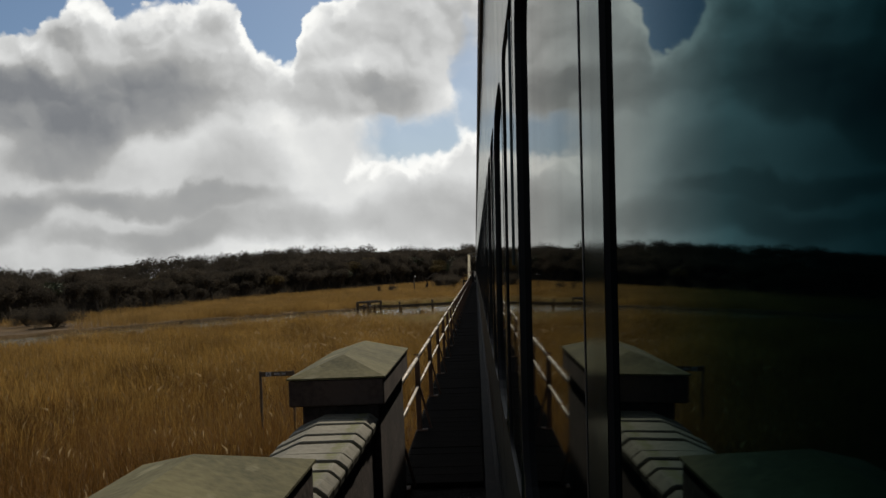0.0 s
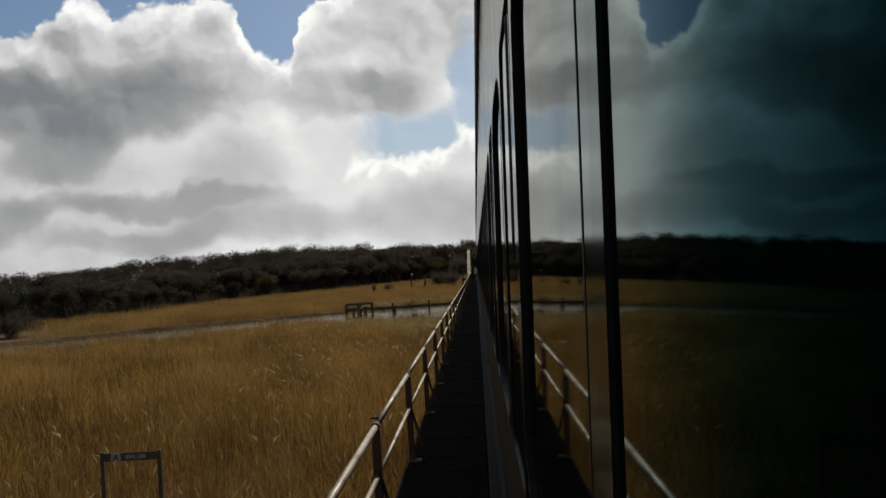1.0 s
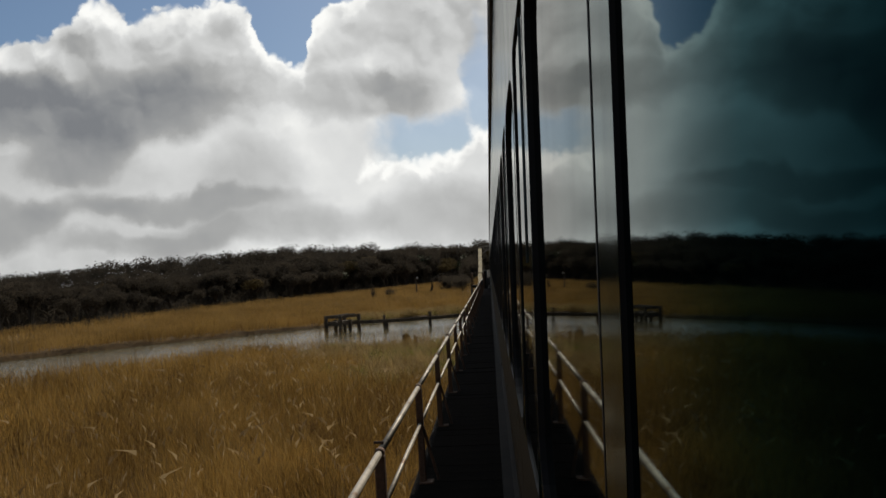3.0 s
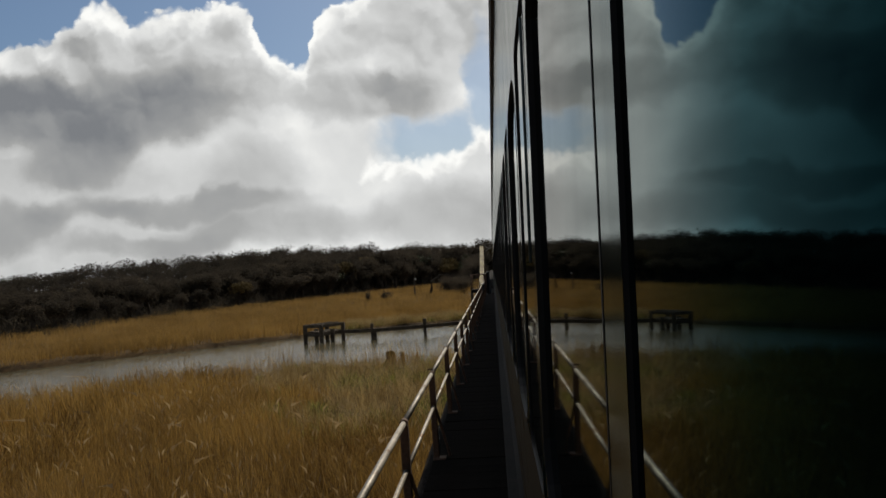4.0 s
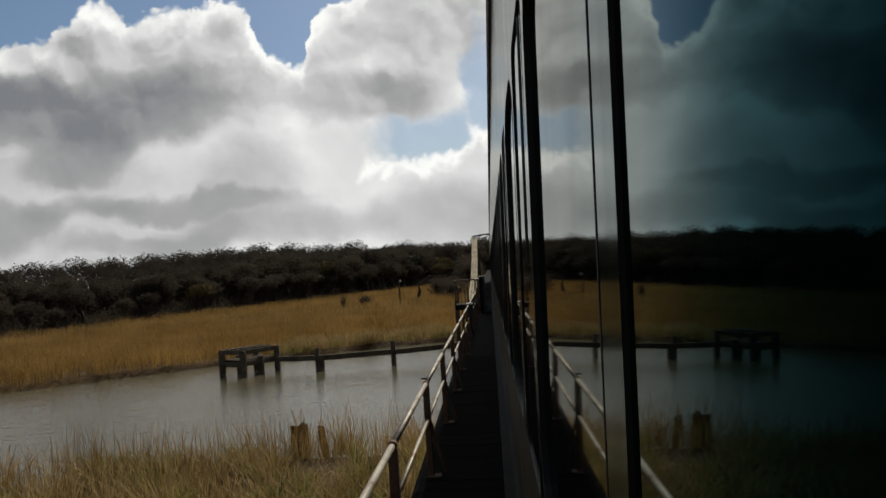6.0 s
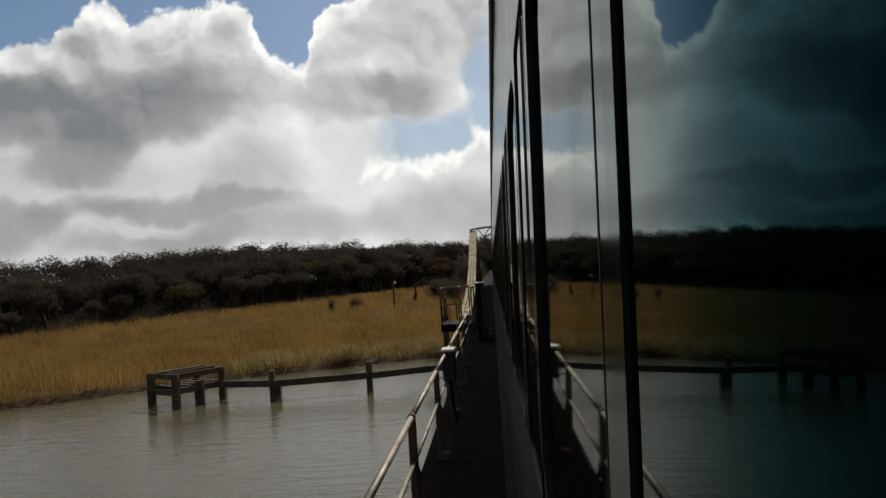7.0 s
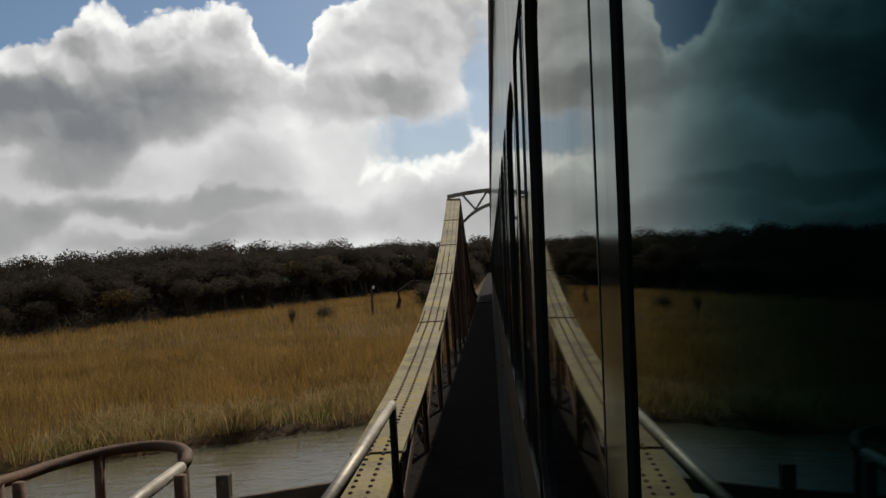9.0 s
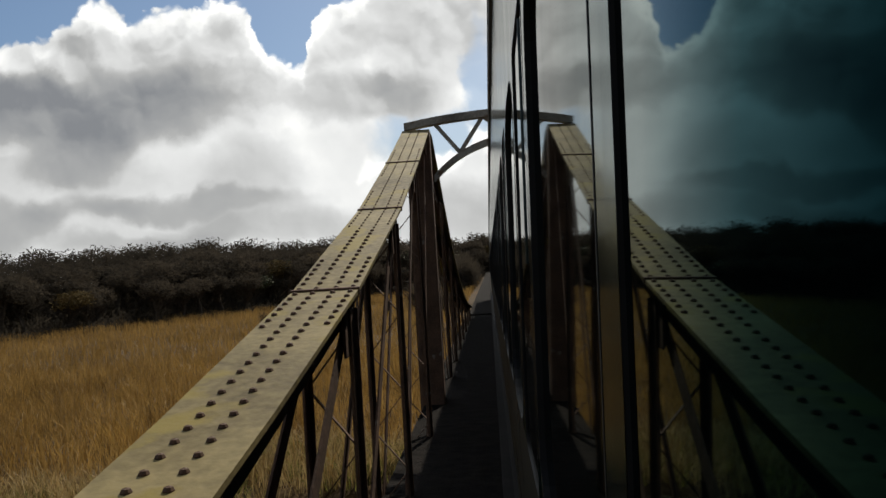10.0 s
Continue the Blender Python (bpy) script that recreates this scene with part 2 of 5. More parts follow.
REED = material("dry_reed", (0.105, 0.056, 0.013), (0.45, 0.28, 0.078), 0.75, 0.25, 5.0, bump=0, translucent=0.3, island=0.45)
REED_FAR = material("distant_dry_reed", (0.15, 0.088, 0.026), (0.43, 0.27, 0.085), 0.8, 0.16, 2.0, bump=0, translucent=0.3, island=0.14)
RUSSET = material("russet_reed", (0.070, 0.031, 0.007), (0.27, 0.145, 0.036), 0.8, 0.25, 5.0, bump=0, translucent=0.25, island=0.45)
STRAW = material("pale_straw", (0.19, 0.125, 0.045), (0.50, 0.37, 0.17), 0.6, 0.7, 6.0, bump=0, translucent=0.3, island=0.6)
PLUME = material("reed_plume", (0.20, 0.13, 0.06), (0.40, 0.29, 0.15), 0.9, 0.3, 9.0, bump=0, translucent=0.4, island=0.5)
SEDGE = material("green_sedge", (0.022, 0.028, 0.006), (0.33, 0.315, 0.08), 0.55, 1.2, 6.0, bump=0, translucent=0.42, island=0.55)
MARSH = material("reed_litter", (0.035, 0.020, 0.007), (0.10, 0.058, 0.018), 0.95, 0.09, 2.2, bump=1.0, size=0.25, spots=(0.09, 0.05, 0.016))
BARK = material("dark_bark", (0.035, 0.029, 0.022), (0.08, 0.066, 0.05), 0.95, 1.2, 14, bump=0.6, per_object=0.3, spec=0.03)
TWIG = material("bare_twigs", (0.052, 0.045, 0.035), (0.088, 0.072, 0.053), 1.0, 0.5, 6, bump=0, translucent=0.4, per_object=0.35, spec=0.03)
WILLOW = material("pale_willow_twigs", (0.10, 0.07, 0.025), (0.20, 0.15, 0.06), 0.9, 0.5, 6, bump=0, per_object=0.3, spec=0.1)
IVY = material("ivy_leaves", (0.02, 0.03, 0.012), (0.06, 0.075, 0.03), 0.6, 0.5, 6, bump=0, per_object=0.4)
RUST = material("rusty_steel", (0.05, 0.03, 0.02), (0.15, 0.085, 0.055), 0.75, 3.0, 40, bump=0.5, spots=(0.22, 0.20, 0.17), spot_at=0.66)
GALV = material("weathered_galvanised_pipe", (0.15, 0.13, 0.105), (0.36, 0.325, 0.275), 0.55, 2.5, 30, metal=0.35, bump=0.3, spots=(0.16, 0.10, 0.06), spot_at=0.6)
CHORD = material("lichened_steel_plate", (0.085, 0.063, 0.023), (0.245, 0.195, 0.085), 0.7, 1.6, 22, bump=0.5, spots=(0.22, 0.17, 0.04), spot_at=0.55)
TIMBER = material("weathered_timber", (0.045, 0.034, 0.024), (0.13, 0.10, 0.07), 0.85, 2.0, 30, bump=0.7, stretch=(1, 1, 1), spots=(0.20, 0.18, 0.13), spot_at=0.66)
# near-black base colours also stand for the coach's shade on deck and boards
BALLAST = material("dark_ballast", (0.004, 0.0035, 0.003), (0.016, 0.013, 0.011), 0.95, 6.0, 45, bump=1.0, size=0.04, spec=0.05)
BOARDS = material("near_black_walkway_boards", (0.004, 0.0035, 0.003), (0.012, 0.010, 0.008), 1.0, 2.0, 30, bump=0.4, per_object=0.1, spec=0.02)
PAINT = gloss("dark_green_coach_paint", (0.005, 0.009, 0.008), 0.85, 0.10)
RUBBER = material("black_rubber", (0.006, 0.006, 0.007), (0.014, 0.014, 0.015), 0.6, 4, 50, bump=0.1)
WOODFLOOR = material("leaf_litter", (0.025, 0.018, 0.012), (0.07, 0.052, 0.034), 0.95, 0.2, 3, bump=0.6, size=0.1, spec=0.1)
BRICK = material("sooty_brick", (0.03, 0.022, 0.018), (0.085, 0.06, 0.048), 0.9, 3.0, 30, bump=0.6, per_object=0.4)
COPING = material("mossy_coping_brick", (0.08, 0.074, 0.056), (0.18, 0.165, 0.125), 0.8, 3.0, 30, bump=0.5, per_object=0.25, spots=(0.11, 0.11, 0.045), spot_at=0.55)
MOSS = material("mossy_slab", (0.05, 0.046, 0.02), (0.13, 0.115, 0.055), 0.9, 2.5, 30, bump=0.6, spots=(0.17, 0.155, 0.09), spot_at=0.6)
CASE = material("grey_steel_case", (0.018, 0.020, 0.022), (0.045, 0.048, 0.052), 0.6, 2.0, 30, bump=0.2, spec=0.2)
LID = material("pale_grey_lid", (0.20, 0.205, 0.20), (0.36, 0.365, 0.36), 0.55, 3.0, 30, bump=0.3)
WHITE = material("off_white_paint", (0.50, 0.48, 0.43), (0.72, 0.70, 0.65), 0.5, 4.0, 40, bump=0.2)
TAPE = material("yellow_chain_paint", (0.45, 0.30, 0.02), (0.65, 0.45, 0.05), 0.5, 4.0, 40, bump=0.2)
GREENBOX = material("mossy_timber", (0.06, 0.05, 0.025), (0.14, 0.12, 0.06), 0.9, 3.0, 30, bump=0.6)
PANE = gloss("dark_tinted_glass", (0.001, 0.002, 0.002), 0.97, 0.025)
# lower side: near-black base with far weaker and rougher gloss
DULL = gloss("dull_lower_coach_paint", (0.006, 0.0065, 0.006), 0.14, 0.30)
ROOF = material("sooty_coach_roof", (0.05, 0.045, 0.042), (0.10, 0.09, 0.085), 0.6, 1.5, 25, bump=0.2)
# pale colour of a reflected streak, put on a thin bar
GLINT = material("reflected_glint", (0.035, 0.052, 0.056), (0.07, 0.095, 0.10), 0.5, 20.0, 80, bump=0.1)
BLACKSTEEL = material("black_underframe", (0.004, 0.004, 0.004), (0.014, 0.012, 0.010), 0.8, 3, 30, bump=0.4, spec=0.1)


def water_material():
    m = bpy.data.materials.new("river_water")
    m.use_nodes = True
    nt = m.node_tree
    N, L = nt.nodes.new, nt.links.new
    bs = nt.nodes["Principled BSDF"]
    bs.inputs["Base Color"].default_value = (0.10, 0.09, 0.055, 1)
    bs.inputs["Roughness"].default_value = 0.06
    bs.inputs["IOR"].default_value = 1.33
    tc = N("ShaderNodeTexCoord")
    mp = N("ShaderNodeMapping")
    mp.inputs["Scale"].default_value = (0.6, 1.7, 1.0)
    mp.inputs["Rotation"].default_value = (0, 0, radians(-20))
    L(tc.outputs["Object"], mp.inputs[0])
    a, b = N("ShaderNodeTexNoise"), N("ShaderNodeTexNoise")
    for n, s, d in ((a, 1.1, 4.0), (b, 7.0, 3.0)):
        n.inputs["Scale"].default_value, n.inputs["Detail"].default_value = s, d
        L(mp.outputs[0], n.inputs["Vector"])
    add = N("ShaderNodeMath")
    add.operation = "MULTIPLY_ADD"
    L(b.outputs[0], add.inputs[0])
    add.inputs[1].default_value = 0.22
    L(a.outputs[0], add.inputs[2])
    bp = N("ShaderNodeBump")
    bp.inputs["Strength"].default_value, bp.inputs["Distance"].default_value = 0.5, 0.10
    L(add.outputs[0], bp.inputs["Height"])
    L(bp.outputs[0], bs.inputs["Normal"])
    return m


WATER = water_material()

# ---------------------------------------------------------------- building blocks


def link(name, me, mat, parent=None, label=""):
    me.materials.clear()
    me.materials.append(mat)
    ob = new(name, me)
    if parent is not None:
        ob.parent = parent
    return tagged(ob, label) if label else ob


def part(name, bm, mat, parent=None, label="", smooth=False):
    """One bmesh as one mesh object under a thing or part."""
    me = bpy.data.meshes.new(name)
    bmesh.ops.recalc_face_normals(bm, faces=bm.faces)
    bm.to_mesh(me)
    bm.free()
    if smooth:
        me.shade_smooth()
    return link(name, me, mat, parent, label)


def thing(name, label, category, group="", at=(0, 0, 0), kind=""):
    ob = new(name)
    ob.empty_display_size = 0.2
    ob.location = at
    return tagged(ob, label, category, group, kind)


def box(bm, lo, hi, bevel=0.0, m=None):
    """A box between two corners, its edges bevelled."""
    lo, hi = Vector(lo), Vector(hi)
    r = bmesh.ops.create_cube(bm, size=1.0, matrix=Matrix.Translation((lo + hi) / 2) @ Matrix.Diagonal((*(hi - lo), 1)))
    vs = r["verts"]
    if bevel:
        es = list({e for v in vs for e in v.link_edges})
        r2 = bmesh.ops.bevel(bm, geom=es, offset=bevel, segments=1, affect="EDGES", clamp_overlap=True)
        vs = list({v for f in r2["faces"] for v in f.verts} | {v for v in vs if v.is_valid})
    if m is not None:
        bmesh.ops.transform(bm, matrix=m, verts=[v for v in vs if v.is_valid])
    return bm


def tube(bm, pts, r0, r1=None, n=8, caps=True):
    """A round bar along a line of points, tapering from r0 to r1."""
    pts = [Vector(p) for p in pts]
    r1 = r0 if r1 is None else r1
    rings = []
    for i, p in enumerate(pts):
        d = (pts[min(i + 1, len(pts) - 1)] - pts[max(i - 1, 0)]).normalized()
        side = d.cross(Vector((0, 0, 1)) if abs(d.z) < 0.9 else Vector((1, 0, 0))).normalized()
        up = side.cross(d)
        r = r0 + (r1 - r0) * i / max(len(pts) - 1, 1)
        rings.append([bm.verts.new(p + (side * math.cos(k * math.tau / n) + up * math.sin(k * math.tau / n)) * r) for k in range(n)])
    for a, b in zip(rings, rings[1:]):
        for k in range(n):
            bm.faces.new((a[k], a[(k + 1) % n], b[(k + 1) % n], b[k]))
    if caps:
        bm.faces.new(rings[0][::-1]), bm.faces.new(rings[-1])
    return bm


def beam(bm, p, q, w, h, bevel=0.0):
    """A rectangular bar from p to q, w wide and h deep."""
    p, q = Vector(p), Vector(q)
    d = q - p
    m = Matrix.Translation(p) @ d.to_track_quat("Y", "Z").to_matrix().to_4x4()
    return box(bm, (-w / 2, 0, -h / 2), (w / 2, d.length, h / 2), bevel, m)


def extrude(bm, outline, y0, y1):
    """A closed outline in x, z, drawn out along y."""
    a = [bm.verts.new((x, y0, z)) for x, z in outline]
    b = [bm.verts.new((x, y1, z)) for x, z in outline]
    n = len(outline)
    for i in range(n):
        bm.faces.new((a[i], a[(i + 1) % n], b[(i + 1) % n], b[i]))
    bm.faces.new(a), bm.faces.new(b[::-1])
    return bm


def fast_mesh(name, verts, faces):
    """A mesh from numpy arrays of corners and of triangles or quads."""
    me = bpy.data.meshes.new(name)
    k = faces.shape[1]
    me.vertices.add(len(verts)), me.loops.add(faces.size), me.polygons.add(len(faces))
    me.vertices.foreach_set("co", verts.astype(np.float32).ravel())
    me.loops.foreach_set("vertex_index", faces.astype(np.int32).ravel())
    me.polygons.foreach_set("loop_start", np.arange(0, faces.size, k, dtype=np.int32))
    me.polygons.foreach_set("loop_total", np.full(len(faces), k, dtype=np.int32))
    me.update(calc_edges=True)
    me.validate()
    return me


# ---------------------------------------------------------------- the lie of the land
def far_bank(x):
    return np.interp(x, [-400, -85, -60, -45, -34, -24, -16, -5, 20, 400], [60, 62, 82, 99, 111, 119, 125.4, 130.5, 134, 150])


def near_bank(x):
    return np.interp(x, [-400, -85, -60, -45, -34, -22, -14, -4, 20, 400], [66, 66, 60, 65, 74, 83.5, 89, 92, 95, 112])


def wood_edge(y):
    """How far left of the line the woods begin."""
    return np.interp(y, [-200, 60, 110, 150, 190, 230, 300, 340, 380, 900], [-150, -105, -76, -64, -60, -46, -25, -6, 10, 60])


def land(x, y):
    """Height of the ground above the water."""
    x, y = np.asarray(x, float), np.asarray(y, float)
    z = 0.35 + 0.12 * np.sin(x * 0.31 + 1) * np.cos(y * 0.23) + 0.08 * np.sin(x * 0.9) * np.sin(y * 0.7 + 2)
    inside = np.minimum(y - near_bank(x), far_bank(x) - y)
    z = np.where(inside > -0.4, z - np.clip((inside + 0.4) / 1.8, 0, 1) * 2.2, z)
    rise = np.clip(wood_edge(y) - x, 0, 90)
    run = np.clip((y - 148) / 40, 0, 1)
    z = z + 2.6 * run * run * (3 - 2 * run) * np.clip(1 - (np.abs(x - 2.8) - 4.5) / 6, 0, 1)
    return z + np.minimum(rise * 0.085, 1.5 + 0.018 * np.clip(y - 100, 0, 250))


def build_ground():
    def steps(lo, hi, fine_lo, fine_hi, d):
        core = np.arange(fine_lo, fine_hi + d, d)
        up = fine_hi + np.geomspace(8, hi - fine_hi, 26)
        down = fine_lo - np.geomspace(8, fine_lo - lo, 26)[::-1]
        return np.concatenate([down, core, up])
    xs, ys = steps(-2800, 2800, -80, 30, 1.1), steps(-1500, 3500, -20, 330, 1.6)
    X, Y = np.meshgrid(xs, ys)
    Z = land(X, Y)
    n, m = X.shape
    i = np.arange(n * m).reshape(n, m)
    f = np.stack([i[:-1, :-1], i[:-1, 1:], i[1:, 1:], i[1:, :-1]], -1).reshape(-1, 4)
    me = fast_mesh("ground", np.stack([X, Y, Z], -1).reshape(-1, 3), f)
    me.shade_smooth()
    tagged(link("ground", me, MARSH), "marsh ground covered in dry reed litter", "ground", kind="structure")


build_ground()
bm = bmesh.new()
bmesh.ops.create_grid(bm, x_segments=2, y_segments=2, size=1, matrix=Matrix.Translation((0, 100, 0)) @ Matrix.Diagonal((700, 700, 1, 1)))
tagged(part("water", bm, WATER), "brown-grey river with light ripples on it", "water", kind="structure")


# ---------------------------------------------------------------- reeds
def swell(x, y):
    """Uneven growth of the reeds, -0.5 to 0.5: mounds a metre or two across, hollows between them."""
    u, v = x + 0.8 * np.sin(y * 0.53 + 1), y + 0.9 * np.sin(x * 0.61 + 2)
    return 0.3 * np.sin(u * 2.3 + 0.7 * np.sin(v * 1.1)) * np.sin(v * 1.7 + 1.1) + 0.2 * np.sin(u * 4.9 + 2 + v) * np.sin(v * 4.1 - 0.6 * u)


def reeds(name, label, xy, tall, wide, mat, seed, plumes=0.0, group="", outward=None, sway=0.17):
    """Many separate stems: each a bent, pointed blade standing on the ground."""
    rng = np.random.default_rng(seed)
    n = len(xy)
    h = rng.uniform(*tall, n) * (0.85 + 0.3 * (np.sin(xy[:, 0] * 0.7 + 3) * np.sin(xy[:, 1] * 0.45) * 0.5 + 0.5)) * (0.92 + 0.3 * swell(xy[:, 0], xy[:, 1]))
    w = rng.uniform(*wide, n)
    a = rng.uniform(0, np.pi, n)
    lean = rng.normal(0, sway, (n, 2)) * h[:, None]
    lean[:, 0] -= 0.05 * h
    if outward is not None:
        lean += outward * h[:, None]
    base = np.column_stack([xy, land(xy[:, 0], xy[:, 1]) - 0.05])
    d = np.column_stack([np.cos(a), np.sin(a), np.zeros(n)]) * (w / 2)[:, None]
    mid = base + np.column_stack([lean * 0.35, h * 0.6])
    top = base + np.column_stack([lean, h])
    v = np.stack([base - d, base + d, mid + d * 0.8, mid - d * 0.8, top], 1).reshape(-1, 3)
    k = np.arange(n)[:, None] * 5
    f = np.concatenate([k + [0, 1, 2], k + [0, 2, 3], k + [3, 2, 4]])
    tagged(link(name, fast_mesh(name, v, f), mat), label, "reeds", group, "stuff")
    if plumes:
        pick = rng.random(n) < plumes
        t, g = top[pick], d[pick] / (w[pick] / 2)[:, None]
        m = len(t)
        s = rng.uniform(0.8, 1.4, m)[:, None]
        up = np.array([[0, 0, 1.0]])
        bend = np.column_stack([lean[pick], np.zeros(m)]) * 0.3
        v = np.stack([t - up * 0.11 * s, t - g * 0.011 * s, t + g * 0.011 * s + bend * 0.3, t + up * 0.11 * s + bend], 1).reshape(-1, 3)
        k = np.arange(m)[:, None] * 4
        f = np.concatenate([k + [0, 1, 2], k + [1, 3, 2]])
        tagged(link("reed_plumes", fast_mesh("reed_plumes", v, f), PLUME), "pale feathery seed heads on dry reeds", "reeds", group, "stuff")


def scatter(n, x0, x1, y0, y1, seed, keep):
    rng = np.random.default_rng(seed)
    p = np.column_stack([rng.uniform(x0, x1, n), rng.uniform(y0, y1, n)])
    thin = rng.random(n) < 0.82 + 1.1 * swell(p[:, 0], p[:, 1])
    return p[keep(p[:, 0], p[:, 1]) & thin]


def tussocks(n, per, spread, x0, x1, y0, y1, seed, keep):
    """Stems in round clumps, and how far each leans out from the middle of its clump."""
    mid = scatter(n, x0, x1, y0, y1, seed, keep)
    rng = np.random.default_rng(seed + 500)
    off = rng.normal(0, spread, (len(mid), per, 2)) * rng.uniform(0.6, 1.3, (len(mid), 1, 1))
    p = (mid[:, None] + off).reshape(-1, 2)
    out = (off * (0.5 / spread) * rng.uniform(0.5, 1.2, (len(mid), per, 1))).reshape(-1, 2)
    ok = keep(p[:, 0], p[:, 1])
    return p[ok], out[ok]


def on_marsh(x, y):
    return ((y < near_bank(x) - 0.3) | (y > far_bank(x) + 0.4)) & (x > wood_edge(y) - 3)


def near_side(x, y):
    return on_marsh(x, y) & (y < near_bank(x)) & (~sedge_here(x, y) | (np.sin(x * 2.1) * np.sin(y * 1.9 + x) > 0.93))


def far_side(x, y):
    return on_marsh(x, y) & (y > far_bank(x)) & (~far_sedge(x, y) | (np.sin(x * 2.3) * np.sin(y * 2.1 + x) > 0.6))


def sedge_here(x, y):
    """Low tufts on the near bank, where the tall reeds give way."""
    return (((x > -13) & (y > 82 + 1.2 * np.sin(x * 0.8))) | ((x > -8.5 + 1.2 * np.sin(y * 0.9)) & (y > 70))) & (y < near_bank(x) - 0.2)


def far_sedge(x, y):
    """Tussocks on the far bank by the bridge."""
    d = y - far_bank(x)
    return (d > 0.25) & (d < 5.5 + 1.5 * np.sin(x * 0.7)) & (x > -17)


def russet_here(x, y):
    """Stems near the start, more and more of them, are darker and russet."""
    h = np.sin(x * 127.1 + y * 311.7) * 43758.5453
    return near_side(x, y) & (h - np.floor(h) < np.clip((46 - y) / 30, 0, 0.95))


def golden_here(x, y):
    return near_side(x, y) & ~russet_here(x, y)


STANDING = "golden dry reeds standing in the marsh"
RUSSET_BED = "russet reeds standing in the marsh"
reeds("reed_bed", STANDING, scatter(66000, -14, -0.95, 2, 92, 1, golden_here), (1.0, 1.6), (0.008, 0.018), REED, 11, 0.05)
reeds("reed_bed", RUSSET_BED, scatter(66000, -14, -0.95, 2, 92, 1, russet_here), (1.0, 1.6), (0.008, 0.018), RUSSET, 61, 0.04)
p, out = tussocks(3000, 30, 0.36, -14, -1.0, 3, 92, 31, russet_here)
reeds("reed_clumps", "tangled clumps of russet reed leaning over", p, (1.0, 1.85), (0.008, 0.018), RUSSET, 63, outward=out)
p, out = tussocks(3000, 30, 0.36, -14, -1.0, 3, 92, 31, golden_here)
reeds("reed_clumps", "tangled clumps of dry reed leaning over", p, (1.0, 1.85), (0.008, 0.018), REED, 32, 0.03, outward=out)
reeds("reed_bed", STANDING, scatter(70000, -36, -14, 5, 92, 2, golden_here), (1.2, 1.7), (0.020, 0.036), REED, 12, 0.05)
reeds("reed_bed", RUSSET_BED, scatter(70000, -36, -14, 5, 92, 2, russet_here), (1.2, 1.7), (0.020, 0.036), RUSSET, 62)
p, out = tussocks(1500, 24, 0.5, -36, -14, 5, 92, 51, near_side)
reeds("reed_clumps", "tangled clumps of dry reed out on the marsh", p, (1.1, 1.9), (0.020, 0.036), REED, 52, outward=out)
reeds("reed_bed", "golden dry reeds across the open marsh", scatter(64000, -100, -36, 20, 110, 3, near_side), (1.2, 1.5), (0.04, 0.08), REED_FAR, 13, sway=0.25)
reeds("reed_bed", "golden dry reeds along the far river bank", scatter(52000, -50, -2.2, 95, 165, 4, far_side), (1.1, 1.5), (0.018, 0.036), REED_FAR, 14, 0.05, sway=0.26)
p, out = tussocks(1300, 26, 0.42, -40, -1.4, 98, 160, 33, far_side)
reeds("reed_clumps", "tangled clumps of dry reed by the far bank", p, (1.0, 1.6), (0.016, 0.032), REED, 34, outward=out)
reeds("reed_bed", "golden dry reeds beyond the river", scatter(100000, -80, -2.2, 110, 340, 5, far_side), (1.1, 1.35), (0.04, 0.075), REED_FAR, 15, sway=0.25)


def green_here(x, y):
    return sedge_here(x, y) & (np.sin(x * 0.55 + 1.3) * np.sin(y * 0.42 + 0.4) + 0.4 * np.sin(x * 1.7 + y) > -0.15) & (x < -1.3)


p, out = tussocks(300, 80, 0.22, -14, -1.0, 69, 93, 35, green_here)
reeds("sedge_tussocks", "green sedge tussocks on the near river bank", p, (0.4, 1.0), (0.022, 0.05), SEDGE, 36, outward=out)
p, out = tussocks(620, 56, 0.22, -14, -0.9, 69, 93, 37, sedge_here)
reeds("grass_tussocks", "straw-coloured grass tussocks on the near river bank", p, (0.45, 1.2), (0.014, 0.032), STRAW, 38, outward=out)
reeds("bank_reeds", "thin dry reeds at the water's edge", scatter(9000, -20, -1.4, 85, 93, 9, lambda x, y: (y > near_bank(x) - 1.3) & (y < near_bank(x) + 0.4)), (1.2, 2.1), (0.010, 0.020), REED, 18)
p, out = tussocks(420, 40, 0.3, -17, -1.4, 120, 142, 39, far_sedge)
reeds("sedge_tussocks", "green sedge tussocks on the far river bank", p, (0.4, 0.85), (0.016, 0.034), SEDGE, 40, outward=out)
p, out = tussocks(900, 40, 0.3, -17, -1.4, 120, 142, 41, far_sedge)
reeds("grass_tussocks", "straw-coloured grass tussocks on the far river bank", p, (0.5, 1.2), (0.016, 0.036), STRAW, 42, outward=out)


# ---------------------------------------------------------------- woods
FILL = 1300       # twigs that fill the round of a crown


